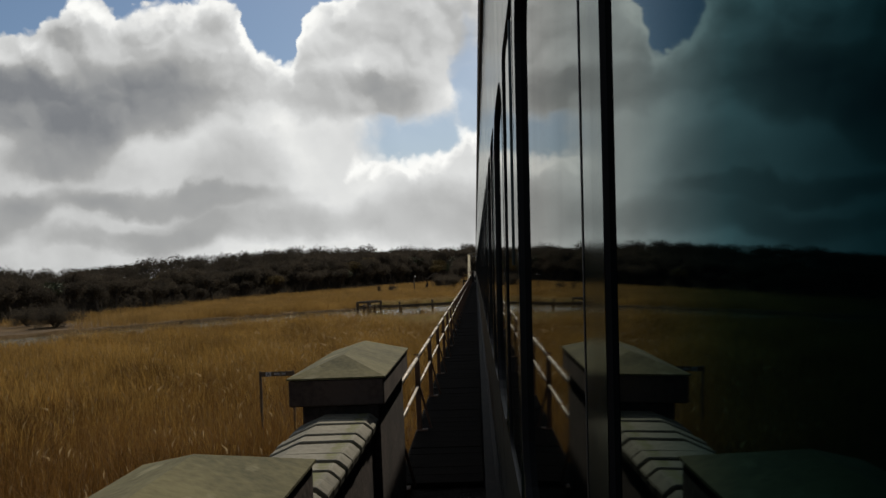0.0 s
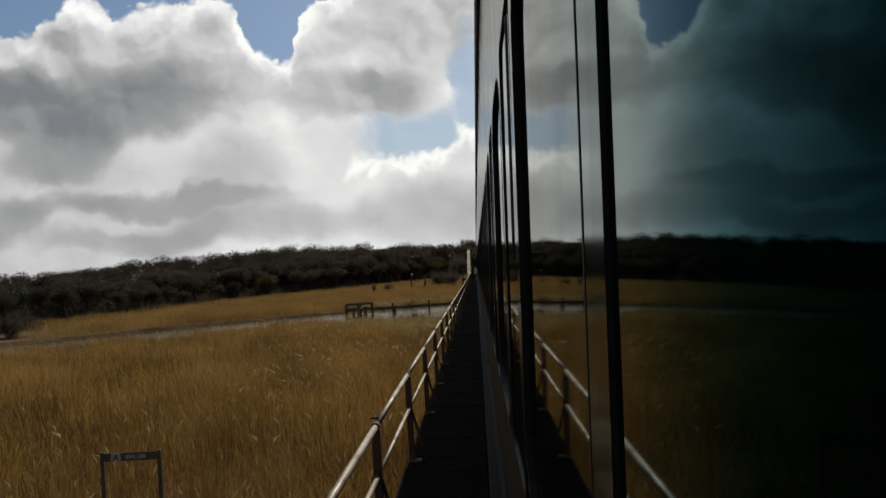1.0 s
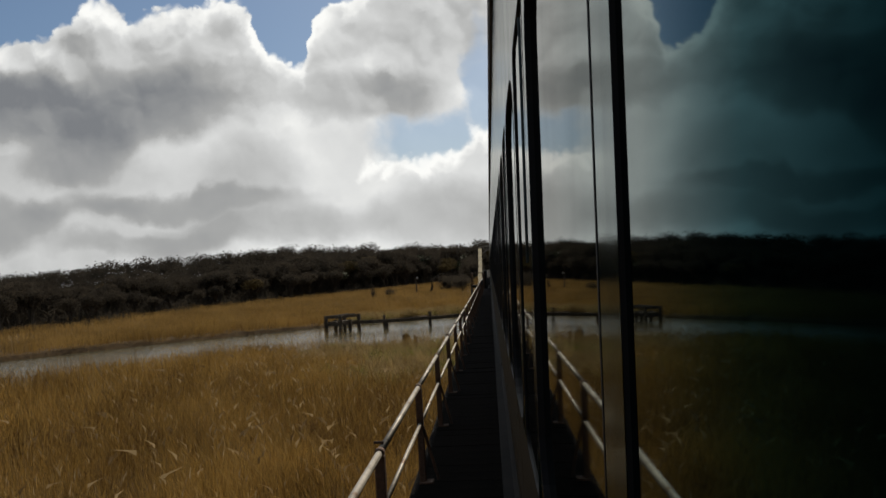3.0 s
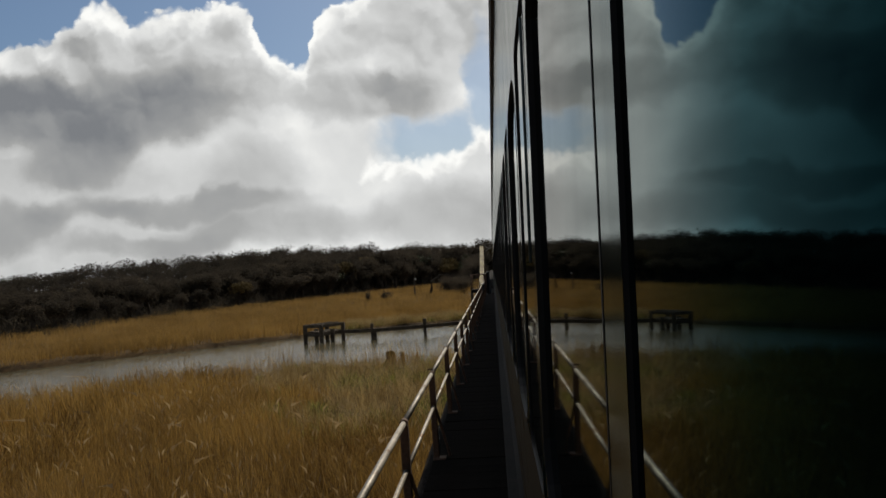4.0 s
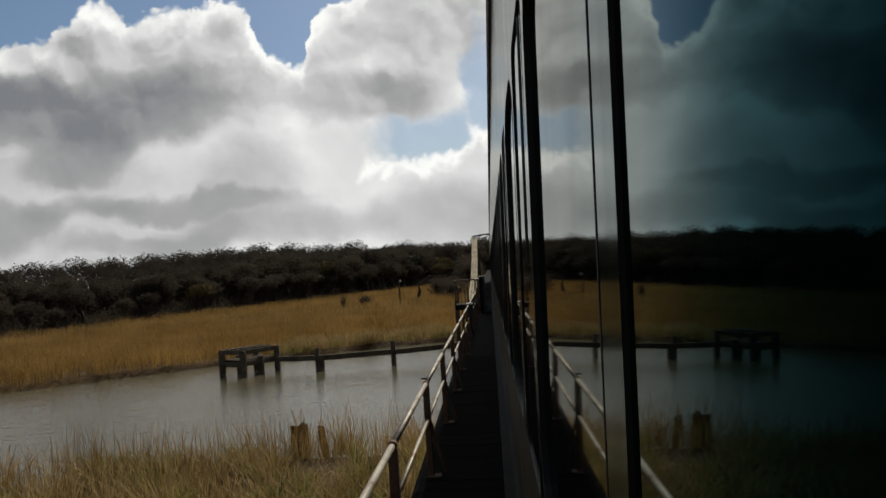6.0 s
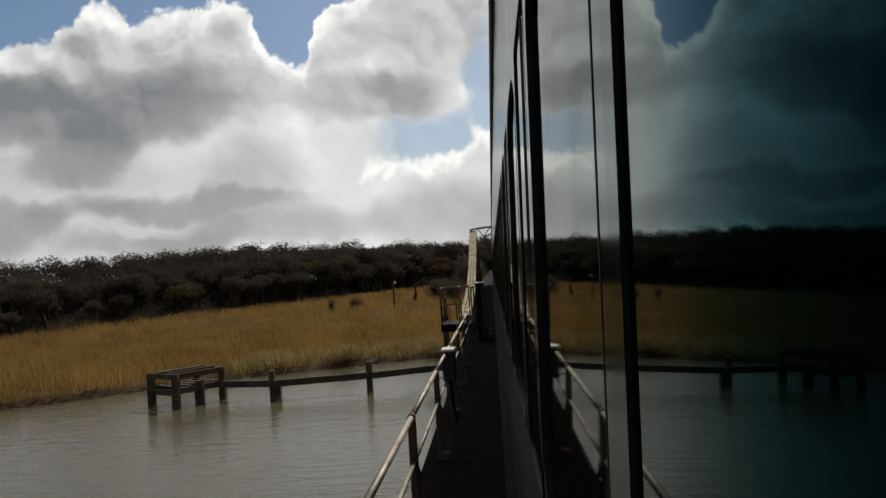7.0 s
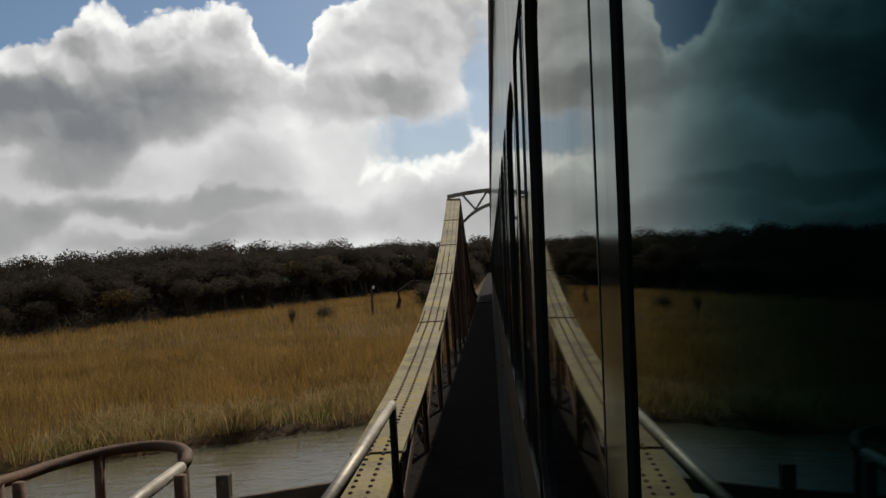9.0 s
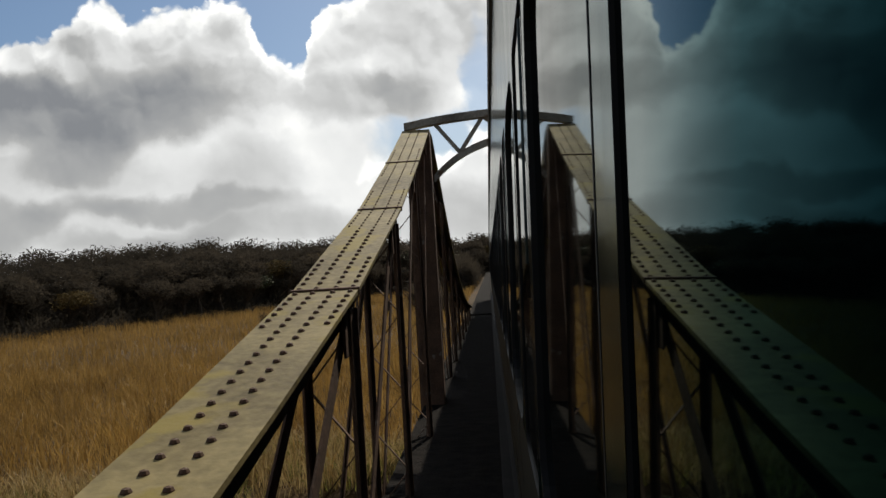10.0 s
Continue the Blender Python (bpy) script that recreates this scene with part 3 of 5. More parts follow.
def tree_meshes(seed, height, spread):
    """A bare broad-leaved tree: tapered trunk with forking limbs, and a lacy crown of fine twigs."""
    rng = random.Random(seed)
    wood, tips = bmesh.new(), []

    def grow(p, d, length, r, level):
        pts = [p]
        for i in range(3):
            d = (d + Vector((rng.uniform(-1, 1), rng.uniform(-1, 1), rng.uniform(-0.4, 0.8))) * 0.16).normalized()
            pts.append(pts[-1] + d * length / 3)
        if level < 3:
            tube(wood, pts, r, r * 0.6, 5 if level < 2 else 3, caps=False)
        if level == 3:
            tips.append((pts[1], d, length)), tips.append((pts[-1], d, length))
            return
        for i in range(4 if level else 7):
            out = Vector((rng.uniform(-1, 1), rng.uniform(-1, 1), rng.uniform(-0.05, 0.95))).normalized()
            start = pts[-1].lerp(pts[1], rng.uniform(0, 0.75))
            grow(start, (d * 0.55 + out * spread).normalized(), length * rng.uniform(0.5, 0.72), r * 0.5, level + 1)

    grow(Vector((0, 0, -0.3)), Vector((0, 0, 1)), height * 0.30, height * 0.026, 0)
    nr = np.random.default_rng(seed)
    c = np.repeat(np.array([t[0] for t in tips]), 2, 0)
    # finer growth fills the round of the crown between the limbs
    lo, hi = c.min(0), c.max(0)
    fill = nr.normal(0, 1, (FILL, 3))
    fill /= np.linalg.norm(fill, axis=1)[:, None]
    fill *= (nr.random(FILL) ** 0.4 * nr.uniform(0.88, 1.02, FILL))[:, None] * (0.94 + 0.12 * np.sin(fill[:, :1] * 6 + seed) * np.sin(fill[:, 1:2] * 5))
    c = np.concatenate([(c - (lo + hi) / 2) * 0.93 + (lo + hi) / 2, (lo + hi) / 2 + fill * (hi - lo) * [0.52, 0.52, 0.48]])
    n = len(c)
    d = nr.normal(0, 1, (n, 3)) * [0.8, 0.8, 0.6] + [0, 0, 0.2]
    d /= np.linalg.norm(d, axis=1)[:, None]
    ln = nr.uniform(0.16, 0.40, n)[:, None] * height / 13
    e = c + d * ln
    side = np.cross(d, nr.normal(0, 1, (n, 3)))
    side /= np.linalg.norm(side, axis=1)[:, None] + 1e-9
    side *= 0.075 * height / 13
    mid = c + d * ln * 0.45
    fork = mid + (d + nr.normal(0, 0.5, (n, 3))) * ln * 0.5
    v = np.stack([c - side, c + side, e, mid - side * 0.8, mid + side * 0.8, fork], 1).reshape(-1, 3)
    k = np.arange(n)[:, None] * 6
    twigs = fast_mesh("crown", v, np.concatenate([k + [0, 1, 2], k + [3, 4, 5]]))
    trunk = bpy.data.meshes.new("trunk")
    wood.to_mesh(trunk)
    wood.free()
    top = v[:, 2].max()
    for me in (trunk, twigs):
        me.transform(Matrix.Scale(height / top, 4))
    return trunk, twigs


def build_woods():
    rng = random.Random(5)
    kinds = [tree_meshes(100 + i, h, s) for i, (h, s) in enumerate(((13, 0.8), (12, 0.95), (14, 0.7), (11, 0.85), (13, 1.0)))]
    looks = [(k, TWIG, "bare dark-twigged tree at the edge of the wood") for k in range(5)]
    looks += [(1, WILLOW, "pale yellowish willow among the darker trees"), (3, IVY, "tree thick with dark green ivy")]
    firsts = []
    for k, mat, label in looks:
        t = thing("tree", label, "tree", "trees of the wood")
        link("trunk", kinds[k][0], BARK, t), link("crown", kinds[k][1].copy() if mat is not TWIG else kinds[k][1], mat, t)
        firsts.append(t)
    used, rest = set(), []
    for row, back in enumerate((1, 6, 12, 20, 30, 43)):
        y = 20.0 + row * 1.7
        while y < 400:
            x = wood_edge(y) - back + rng.uniform(-2.5, 2.5)
            s = float(np.interp(y, [0, 90, 125, 165, 205, 260, 330], [0.66, 0.58, 0.52, 0.50, 0.57, 0.80, 0.95])) * rng.uniform(0.82, 1.10)
            if row == 0:
                s *= rng.uniform(0.7, 0.95)
            pick = rng.random()
            kind = 5 if pick < 0.04 else 6 if pick < 0.10 else rng.randrange(5)
            turn = rng.uniform(0, 360)
            m = pose(x, y, float(land(x, y)), 0, 0, turn)
            if row < 3:
                if kind not in used:
                    used.add(kind)
                    t = firsts[kind]
                    t.matrix_basis = m
                else:
                    t = copy_thing(firsts[kind], m)
                t.scale = (s * 1.28, s * 1.28, s)
            else:
                rest.append((kind % 5, m @ Matrix.Diagonal((s * 1.35, s * 1.35, s, 1))))
            y += rng.uniform(3.6, 5.2) * (1.0 if row < 3 else 0.78) * (1.0 if y > 90 else 1.25)
    # the depth of the wood, behind the trees that can be told apart
    vs, fs, at = [], [], 0
    for k, m in rest:
        me = kinds[k][1]
        v = np.empty(len(me.vertices) * 3, np.float32)
        me.vertices.foreach_get("co", v)
        v = v.reshape(-1, 6, 3)[np.random.default_rng(len(vs)).random(len(v) // 18) < 0.55].reshape(-1, 3) @ np.array(m.to_3x3()).T + np.array(m.translation)
        vs.append(v)
        fs.append(np.arange(len(v)).reshape(-1, 3) + at)
        at += len(v)
    tagged(link("far_wood", fast_mesh("far_wood", np.concatenate(vs), np.concatenate(fs)), TWIG), "depth of the bare winter wood on rising ground", "wood", kind="stuff")


build_woods()


def build_wood_floor():
    """Leaf litter under the trees, a hand above the marsh ground, and the brushwood that closes the wood's edge."""
    ys = np.concatenate([np.arange(-150, 420, 4.0), [500, 900]])
    back = np.array([-4.0, 0, 5, 12, 20, 30, 45, 70, 110, 400])
    Y, B = np.meshgrid(ys, back, indexing="ij")
    X = wood_edge(Y) - B + 1.2 * np.sin(Y * 0.35) * (B < 1)
    Z = land(X, Y) + np.where(B < -1, -0.4, 0.15)
    i = np.arange(X.size).reshape(X.shape)
    f = np.stack([i[:-1, :-1], i[:-1, 1:], i[1:, 1:], i[1:, :-1]], -1).reshape(-1, 4)
    tagged(link("wood_floor", fast_mesh("wood_floor", np.stack([X, Y, Z], -1).reshape(-1, 3), f), WOODFLOOR), "dark leaf litter under the wood", "ground", kind="structure")
    rng = np.random.default_rng(77)
    n = 150000
    y = rng.uniform(10, 400, n)
    b = rng.uniform(-2.5, 40, n)
    x = wood_edge(y) - b
    h = (1.4 + 1.6 * (np.sin(y * 0.21) * np.sin(y * 0.083 + 1) * 0.5 + 0.5)) * rng.uniform(0.35, 1.0, n) * np.clip((b + 3.5) / 5, 0.3, 2.6) * np.interp(y, [0, 200, 330], [0.9, 1.1, 1.6])
    base = np.column_stack([x, y, land(x, y) + 0.05 + h * rng.uniform(0.0, 0.8, n)])
    d = rng.normal(0, 1, (n, 3)) * [0.5, 0.5, 0.25] + [0, 0, 0.5]
    s = np.cross(d, rng.normal(0, 1, (n, 3)))
    s /= np.linalg.norm(s, axis=1)[:, None]
    v = np.stack([base - s * 0.11, base + s * 0.11, base + d * rng.uniform(0.6, 1.5, n)[:, None]], 1).reshape(-1, 3)
    tagged(link("brushwood", fast_mesh("brushwood", v, np.arange(n * 3).reshape(-1, 3)), TWIG), "dark tangled brushwood under the trees", "brushwood", kind="stuff")


build_wood_floor()


def thicket(name, label, place, size, n, seed, mat=TWIG, category="bush"):
    """A low bush of many arching stems and fine twigs."""
    rng = np.random.default_rng(seed)
    t = thing(name, label, category, at=(place[0], place[1], float(land(place[0], place[1])) - 0.1 + (place[2] if len(place) > 2 else 0)))
    bm = bmesh.new()
    r2 = random.Random(seed)
    for i in range(14):
        a = r2.uniform(0, math.tau)
        tip = Vector((math.cos(a) * size[0] * 0.35, math.sin(a) * size[0] * 0.35, size[1] * r2.uniform(0.5, 0.85)))
        tube(bm, [(0, 0, 0), tip * 0.5 + Vector((0, 0, size[1] * 0.12)), tip], 0.05 * size[1] / 3, 0.012, 4, caps=False)
    part("stems", bm, BARK, t)
    p = rng.normal(0, 1, (n, 3))
    p /= np.linalg.norm(p, axis=1)[:, None]
    p *= (rng.random(n) ** 0.4)[:, None] * (0.8 + 0.3 * np.sin(p[:, :1] * 7 + p[:, 1:2] * 5))
    c = p * [size[0] / 2, size[0] / 2, size[1] * 0.5] + [0, 0, size[1] * 0.52]
    d = rng.normal(0, 1, (n, 3)) + p
    d /= np.linalg.norm(d, axis=1)[:, None]
    s = np.cross(d, rng.normal(0, 1, (n, 3)))
    s /= np.linalg.norm(s, axis=1)[:, None]
    k = size[1] / 3
    v = np.stack([c - s * 0.02 * k, c + s * 0.02 * k, c + d * rng.uniform(0.25, 0.7, n)[:, None] * k], 1).reshape(-1, 3)
    link("crown", fast_mesh("crown", v, np.arange(n * 3).reshape(-1, 3)), mat, t)
    return t


# ---------------------------------------------------------------- viaduct, track, walkway
def fence_x(y):
    return float(np.interp(y, [0, 7, 20, 40, 88, 97], [-0.70, -0.70, -0.695, -0.66, -0.60, -0.58]))


def build_viaduct():
    bm = bmesh.new()
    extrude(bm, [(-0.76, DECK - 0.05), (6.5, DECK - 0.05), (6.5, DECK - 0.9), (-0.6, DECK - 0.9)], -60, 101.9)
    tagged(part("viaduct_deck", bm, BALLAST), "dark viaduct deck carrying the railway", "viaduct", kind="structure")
    bm = bmesh.new()
    extrude(bm, [(-0.9, DECK - 0.05), (6.5, DECK - 0.05), (6.5, DECK - 0.9), (-0.7, DECK - 0.9)], 141.5, 420)
    tagged(part("viaduct_deck", bm, BALLAST), "dark viaduct deck beyond the swing bridge", "viaduct", kind="structure")
    for y in np.arange(8, 100, 9.2):
        p = thing("trestle", "dark timber trestle holding up the viaduct", "trestle", "trestles under the viaduct", at=(0, float(y), 0), kind="structure")
        for x in (-0.35, 1.4, 3.2, 5.6):
            bm = bmesh.new()
            tube(bm, [(x, 0, -1.6), (x, 0, DECK - 1.15)], 0.17, 0.16, 10)
            part("pile", bm, TIMBER, p)
        bm = bmesh.new()
        box(bm, (-0.6, -0.17, DECK - 1.2), (6.2, 0.17, DECK - 0.9), 0.015)
        part("cap_beam", bm, TIMBER, p)
    me = bpy.data.meshes.new("plank")
    bm = bmesh.new()
    box(bm, (-0.36, -0.129, -0.04), (0.36, 0.129, 0.0), 0.003)
    bm.to_mesh(me), bm.free()
    rng = random.Random(3)
    walkway = thing("walkway", "near-black plank walkway beside the track", "walkway", kind="structure")
    y = 6.9
    while y < 82:
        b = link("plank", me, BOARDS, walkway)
        b.location = (fence_x(y) + 0.33, y, DECK + rng.uniform(-0.004, 0.004))
        b.rotation_euler = (0, 0, rng.uniform(-0.006, 0.006))
        y += 0.262
    for x in (0.75, 2.18):
        bm = bmesh.new()
        extrude(bm, [(x - 0.07, DECK - 0.05), (x + 0.07, DECK - 0.05), (x + 0.02, DECK - 0.02), (x + 0.035, DECK + 0.1), (x - 0.035, DECK + 0.1), (x - 0.02, DECK - 0.02)], -60, 420)
        tagged(part("rail", bm, RUST), "rusty steel running rail", "rail", "running rails", "structure")


build_viaduct()
RAIL_TOP, RAIL_LOW = EYE - 1.0 - DECK, EYE - 1.31 - DECK      # pipe heights above the walkway


def build_fence():
    """Pipe guard rail on steel posts, section by section."""
    n = 2.37
    for i in range(38):
        y = 6.6 + i * n
        last = 2.1 if i == 37 else n
        f = thing("guard_rail", "weathered pipe guard rail on rusty steel posts", "railing", "guard rails along the walkway", at=(fence_x(y), y, DECK))
        tilt = fence_x(y + last) - fence_x(y)
        bm = bmesh.new()
        box(bm, (-0.028, -0.03, -0.3), (0.028, 0.03, RAIL_TOP - 0.01), 0.006)
        box(bm, (-0.03, -0.06, -0.06), (0.09, 0.06, 0.012), 0.004)
        part("post", bm, RUST, f)
        bm = bmesh.new()
        tube(bm, [(0.02, 0, RAIL_LOW - 0.02), (0.13, 0.0, 0.02)], 0.014, n=6)
        part("stay", bm, RUST, f)
        bm = bmesh.new()
        tube(bm, [(0, 0, RAIL_TOP), (tilt, last, RAIL_TOP)], 0.02, n=10)
        part("top_pipe", bm, GALV, f, "pale galvanised top pipe", True)
        bm = bmesh.new()
        tube(bm, [(0, 0, RAIL_LOW), (tilt, last, RAIL_LOW)], 0.016, n=8)
        part("lower_pipe", bm, GALV, f, smooth=True)
        bm = bmesh.new()
        tube(bm, [(0, -0.032, RAIL_TOP), (0, 0.032, RAIL_TOP)], 0.028, n=10)
        part("collar", bm, RUST, f, smooth=True)
        if i % 3 == 1:
            bm = bmesh.new()
            tube(bm, [(0.0, 0.13, RAIL_TOP), (0.0, 0.13, RAIL_TOP + 0.035)], 0.008, n=6)
            tube(bm, [(-0.05, 0.13, RAIL_TOP + 0.03), (0.0, 0.13, RAIL_TOP + 0.03)], 0.008, n=6)
            part("hook", bm, RUST, f)


build_fence()

# ---------------------------------------------------------------- swing bridge
CHORD_Y = [102.0, 104.74, 106.8, 108.3, 110.65, 112.5, 114.3, 116.75, 118.9, 121.0]
CHORD_Z = [-1.52, -1.29, -1.16, -1.02, -0.75, -0.43, -0.08, 0.54, 1.22, 1.94]
CENTRE = 121.3
POSTS = [104.8, 107.2, 109.6, 111.9, 114.3, 116.6, 118.9, 121.1]


def chord_z(y):
    d = abs(y - CENTRE)
    return EYE + float(np.interp(CENTRE - d, CHORD_Y + [CENTRE], CHORD_Z + [1.95]))


def build_truss(x0, x1, rivets):
    t = thing("bridge_truss", "riveted steel hog-backed truss of the swing bridge, lichened on top", "bridge truss", "trusses of the swing bridge")
    ys = sorted(set(round(CENTRE + (y - CENTRE) * s, 3) for s in (1, -1) for y in CHORD_Y))
    head = bpy.data.meshes.new("rivet")
    bm = bmesh.new()
    bmesh.ops.create_uvsphere(bm, u_segments=8, v_segments=4, radius=0.0165, matrix=Matrix.Diagonal((1, 1, 0.8, 1)))
    bm.to_mesh(head), bm.free()
    xm = (x0 + x1) / 2
    for a, b in zip(ys, ys[1:]):
        za, zb = chord_z(a), chord_z(b)
        bm = bmesh.new()
        vs = [bm.verts.new((x, y, z - dz)) for y, z in ((a, za), (b, zb)) for x, dz in ((x0, 0), (x1, 0), (x1, 0.022), (x0, 0.022))]
        for i in range(4):
            bm.faces.new((vs[i], vs[(i + 1) % 4], vs[4 + (i + 1) % 4], vs[4 + i]))
        bm.faces.new(vs[:4]), bm.faces.new(vs[4:][::-1])
        part("top_plate", bm, CHORD, t)
        for x in (xm - 0.075, xm + 0.075):
            bm = bmesh.new()
            beam(bm, (x, a, za - 0.115), (x, b, zb - 0.115), 0.014, 0.18)
            part("chord_web", bm, RUST, t)
            bm = bmesh.new()
            beam(bm, (x, a, za - 0.032), (x, b, zb - 0.032), 0.11, 0.014)
            part("chord_angle", bm, RUST, t)
    for y in CHORD_Y[1:9:1]:
        if y in (104.74, 110.65, 114.3, 116.75, 118.9):
            z = chord_z(y)
            bm = bmesh.new()
            slope = math.atan2(chord_z(y + 0.3) - chord_z(y - 0.3), 0.6)
            box(bm, (x0 - 0.006, -0.012, -0.03), (x1 + 0.006, 0.012, 0.012), 0.003, Matrix.Translation((0, y, z)) @ Matrix.Rotation(slope, 4, "X"))
            part("joint_strip", bm, RUST, t)
    if rivets:
        count, y = 0, 103.0
        far = bmesh.new()
        while y < 121.0:
            z = chord_z(y) + 0.001
            near_joint = min(abs(y - j) for j in (110.65, 114.3, 116.75, 118.9)) < 0.75
            for x in (xm - 0.055, xm + 0.055) + ((x0 + 0.035, x1 - 0.035) if near_joint else ()):
                if y < 116.4 and count < 298:
                    r = link("rivet", head, RUST, t)
                    r.location = (x, y, z)
                    count += 1
                else:
                    bmesh.ops.create_cone(far, segments=5, radius1=0.015, radius2=0.006, depth=0.018, cap_ends=True, matrix=Matrix.Translation((x, y, z)))
            y += 0.107
        tagged(part("rivet_rows", far, RUST, t), kind="stuff")
    # uprights of paired bars laced together, and raking diagonals
    for s in (1, -1):
        for k, p in enumerate(POSTS):
            y, zt = CENTRE + (p - CENTRE) * s, chord_z(p) - 0.2
            zb = DECK - 0.5
            for x in (x0 + 0.05, x1 - 0.05):
                bm = bmesh.new()
                box(bm, (x - 0.008, y - 0.055, zb), (x + 0.008, y + 0.055, zt + 0.1), 0.003)
                box(bm, (x - 0.03, y + 0.04, zb), (x + 0.03, y + 0.055, zt + 0.1), 0.003)
                part("upright", bm, RUST, t)
            n = max(2, int((zt - zb) / 0.3))
            joined = bmesh.new()
            for i in range(n):
                h0, h1 = zb + (zt - zb) * i / n, zb + (zt - zb) * (i + 1) / n
                xa, xb = (x0 + 0.05, x1 - 0.05) if i % 2 else (x1 - 0.05, x0 + 0.05)
                single = rivets and s == 1
                bm = bmesh.new() if single else joined
                beam(bm, (xa, y + 0.05, h0), (xb, y + 0.05, h1), 0.03, 0.008)
                if single:
                    part("lacing_bar", bm, RUST, t)
            if rivets and s == 1:
                joined.free()
            else:
                tagged(part("lacing", joined, RUST, t), kind="stuff")
            bm = bmesh.new()
            box(bm, (x1 - 0.07, y - 0.17, chord_z(p) - 0.36), (x1 - 0.055, y + 0.17, chord_z(p) - 0.06), 0.01)
            part("gusset", bm, RUST, t)
            if k:
                y2 = CENTRE + (POSTS[k - 1] - CENTRE) * s
                for x in (x0 + 0.09, x1 - 0.09):
                    bm = bmesh.new()
                    beam(bm, (x, y, zt), (x, y2, zb + 0.3), 0.012, 0.10)
                    part("diagonal", bm, RUST, t)
    bm = bmesh.new()
    box(bm, (x0 + 0.02, 102.1, DECK - 0.75), (x1 - 0.02, 2 * CENTRE - 102.1, DECK - 0.28), 0.01)
    part("bottom_chord", bm, RUST, t)
    return t


build_truss(-1.08, -0.71, True)
build_truss(4.68, 5.05, False)


def build_portal():
    t = thing("portal_frame", "grey steel portal arch spanning between the bridge trusses", "portal frame")
    y = CENTRE - 0.2
    xl, xr = -1.06, 5.06
    xc = (xl + xr) / 2

    def top(x):
        return EYE + 2.05 + 0.14 * (1 - ((x - xc) / (xr - xc)) ** 4)

    def arch(x):
        q = min(abs(x - xc) / (xr - 0.38 - xc), 1.0)
        return EYE + 1.30 + 0.57 * (1 - q ** 5)

    def ribbon(name, line, w, h):
        """One bent bar along a line of x, z, its top on the line."""
        bm = bmesh.new()
        rings = [[bm.verts.new((px, y + dy, pz - dz)) for dy, dz in ((-w / 2, 0), (w / 2, 0), (w / 2, h), (-w / 2, h))] for px, pz in line]
        for p, q in zip(rings, rings[1:]):
            for k in range(4):
                bm.faces.new((p[k], p[(k + 1) % 4], q[(k + 1) % 4], q[k]))
        bm.faces.new(rings[0]), bm.faces.new(rings[-1][::-1])
        part(name, bm, GALV, t)

    ribbon("top_beam", [(px, top(px)) for px in np.linspace(xl, xr, 25)], 0.16, 0.10)
    xs = np.concatenate([np.linspace(xl + 0.38, xl + 1.0, 12), np.linspace(xl + 1.1, xr - 1.1, 14), np.linspace(xr - 1.0, xr - 0.38, 12)])
    ribbon("arch", [(px, arch(px)) for px in xs], 0.14, 0.09)
    x = xl + 0.42
    flip = True
    while x < xr - 0.7:
        x2 = x + 0.34
        zs = (top(x) - 0.08, arch(x2)) if flip else (arch(x), top(x2) - 0.08)
        bm = bmesh.new()
        beam(bm, (x, y, zs[0]), (x2, y, zs[1]), 0.05, 0.055)
        part("brace", bm, GALV, t)
        x, flip = x2, not flip
    for a, b in ((xl, xl + 0.38), (xr - 0.38, xr)):
        bm = bmesh.new()
        box(bm, (a + 0.03, y - 0.1, DECK - 0.4), (b - 0.03, y + 0.1, EYE + 1.93), 0.01)
        part("leg", bm, RUST, t, "rust-brown riveted steel leg")


build_portal()
bm = bmesh.new()
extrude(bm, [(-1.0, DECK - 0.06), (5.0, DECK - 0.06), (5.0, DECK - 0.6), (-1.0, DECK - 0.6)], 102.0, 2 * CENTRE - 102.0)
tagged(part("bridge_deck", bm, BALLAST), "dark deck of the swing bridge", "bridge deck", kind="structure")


def build_pier(y, w):
    p = thing("bridge_pier", "dark brick river pier under the swing bridge", "bridge pier", "river piers", kind="structure")
    bm = bmesh.new()
    box(bm, (-0.85, y - w, -2.0), (6.2, y + w, DECK - 0.92), 0.08)
    part("shaft", bm, BRICK, p)


build_pier(101.2, 0.7)
build_pier(2 * CENTRE - 101.3, 0.7)
build_pier(CENTRE, 2.2)


# ---------------------------------------------------------------- train
SIDE = 0.055       # the coach side lies this far to the right of the camera, at its height
BAY = 1.1
SECTION_H = [-1.42, -1.2, -0.9, -0.6, -0.35, -0.2, 0.0, 0.4, 0.8, 1.12]
SECTION_X = [0.050, 0.032, 0.014, 0.0, -0.006, -0.005, 0.0, 0.0098, 0.0196, 0.0274]
SILL, HEAD = -0.32, 0.38      # bottom and top of the windows, from the camera's height
REVEAL = 0.0080               # how far the panes lie behind the side


def side_x(h):
    """The bowed side: leaning in above the waist, turned under below it."""
    return SIDE + float(np.interp(h, SECTION_H, SECTION_X))


def side_grid(bm, ys, spans, depth, n=9):
    """Faces on the side, set back by depth, over columns ys; spans(y) gives bottom and top at each column."""
    cols = []
    for y in ys:
        lo, hi = spans(y)
        cols.append([bm.verts.new((side_x(lo + (hi - lo) * k / n) + depth, y, EYE + lo + (hi - lo) * k / n)) for k in range(n + 1)])
    for p, q in zip(cols, cols[1:]):
        for k in range(n):
            bm.faces.new((p[k], p[k + 1], q[k + 1], q[k]))


def corner_columns(y0, y1, r):
    """Columns over a window's width, close together round its corners."""
    arc = [r * (1 - math.cos(radians(a))) for a in (0, 15, 30, 45, 60, 75, 90)]
    return [y0 + d for d in arc] + [y1 - d for d in reversed(arc)]


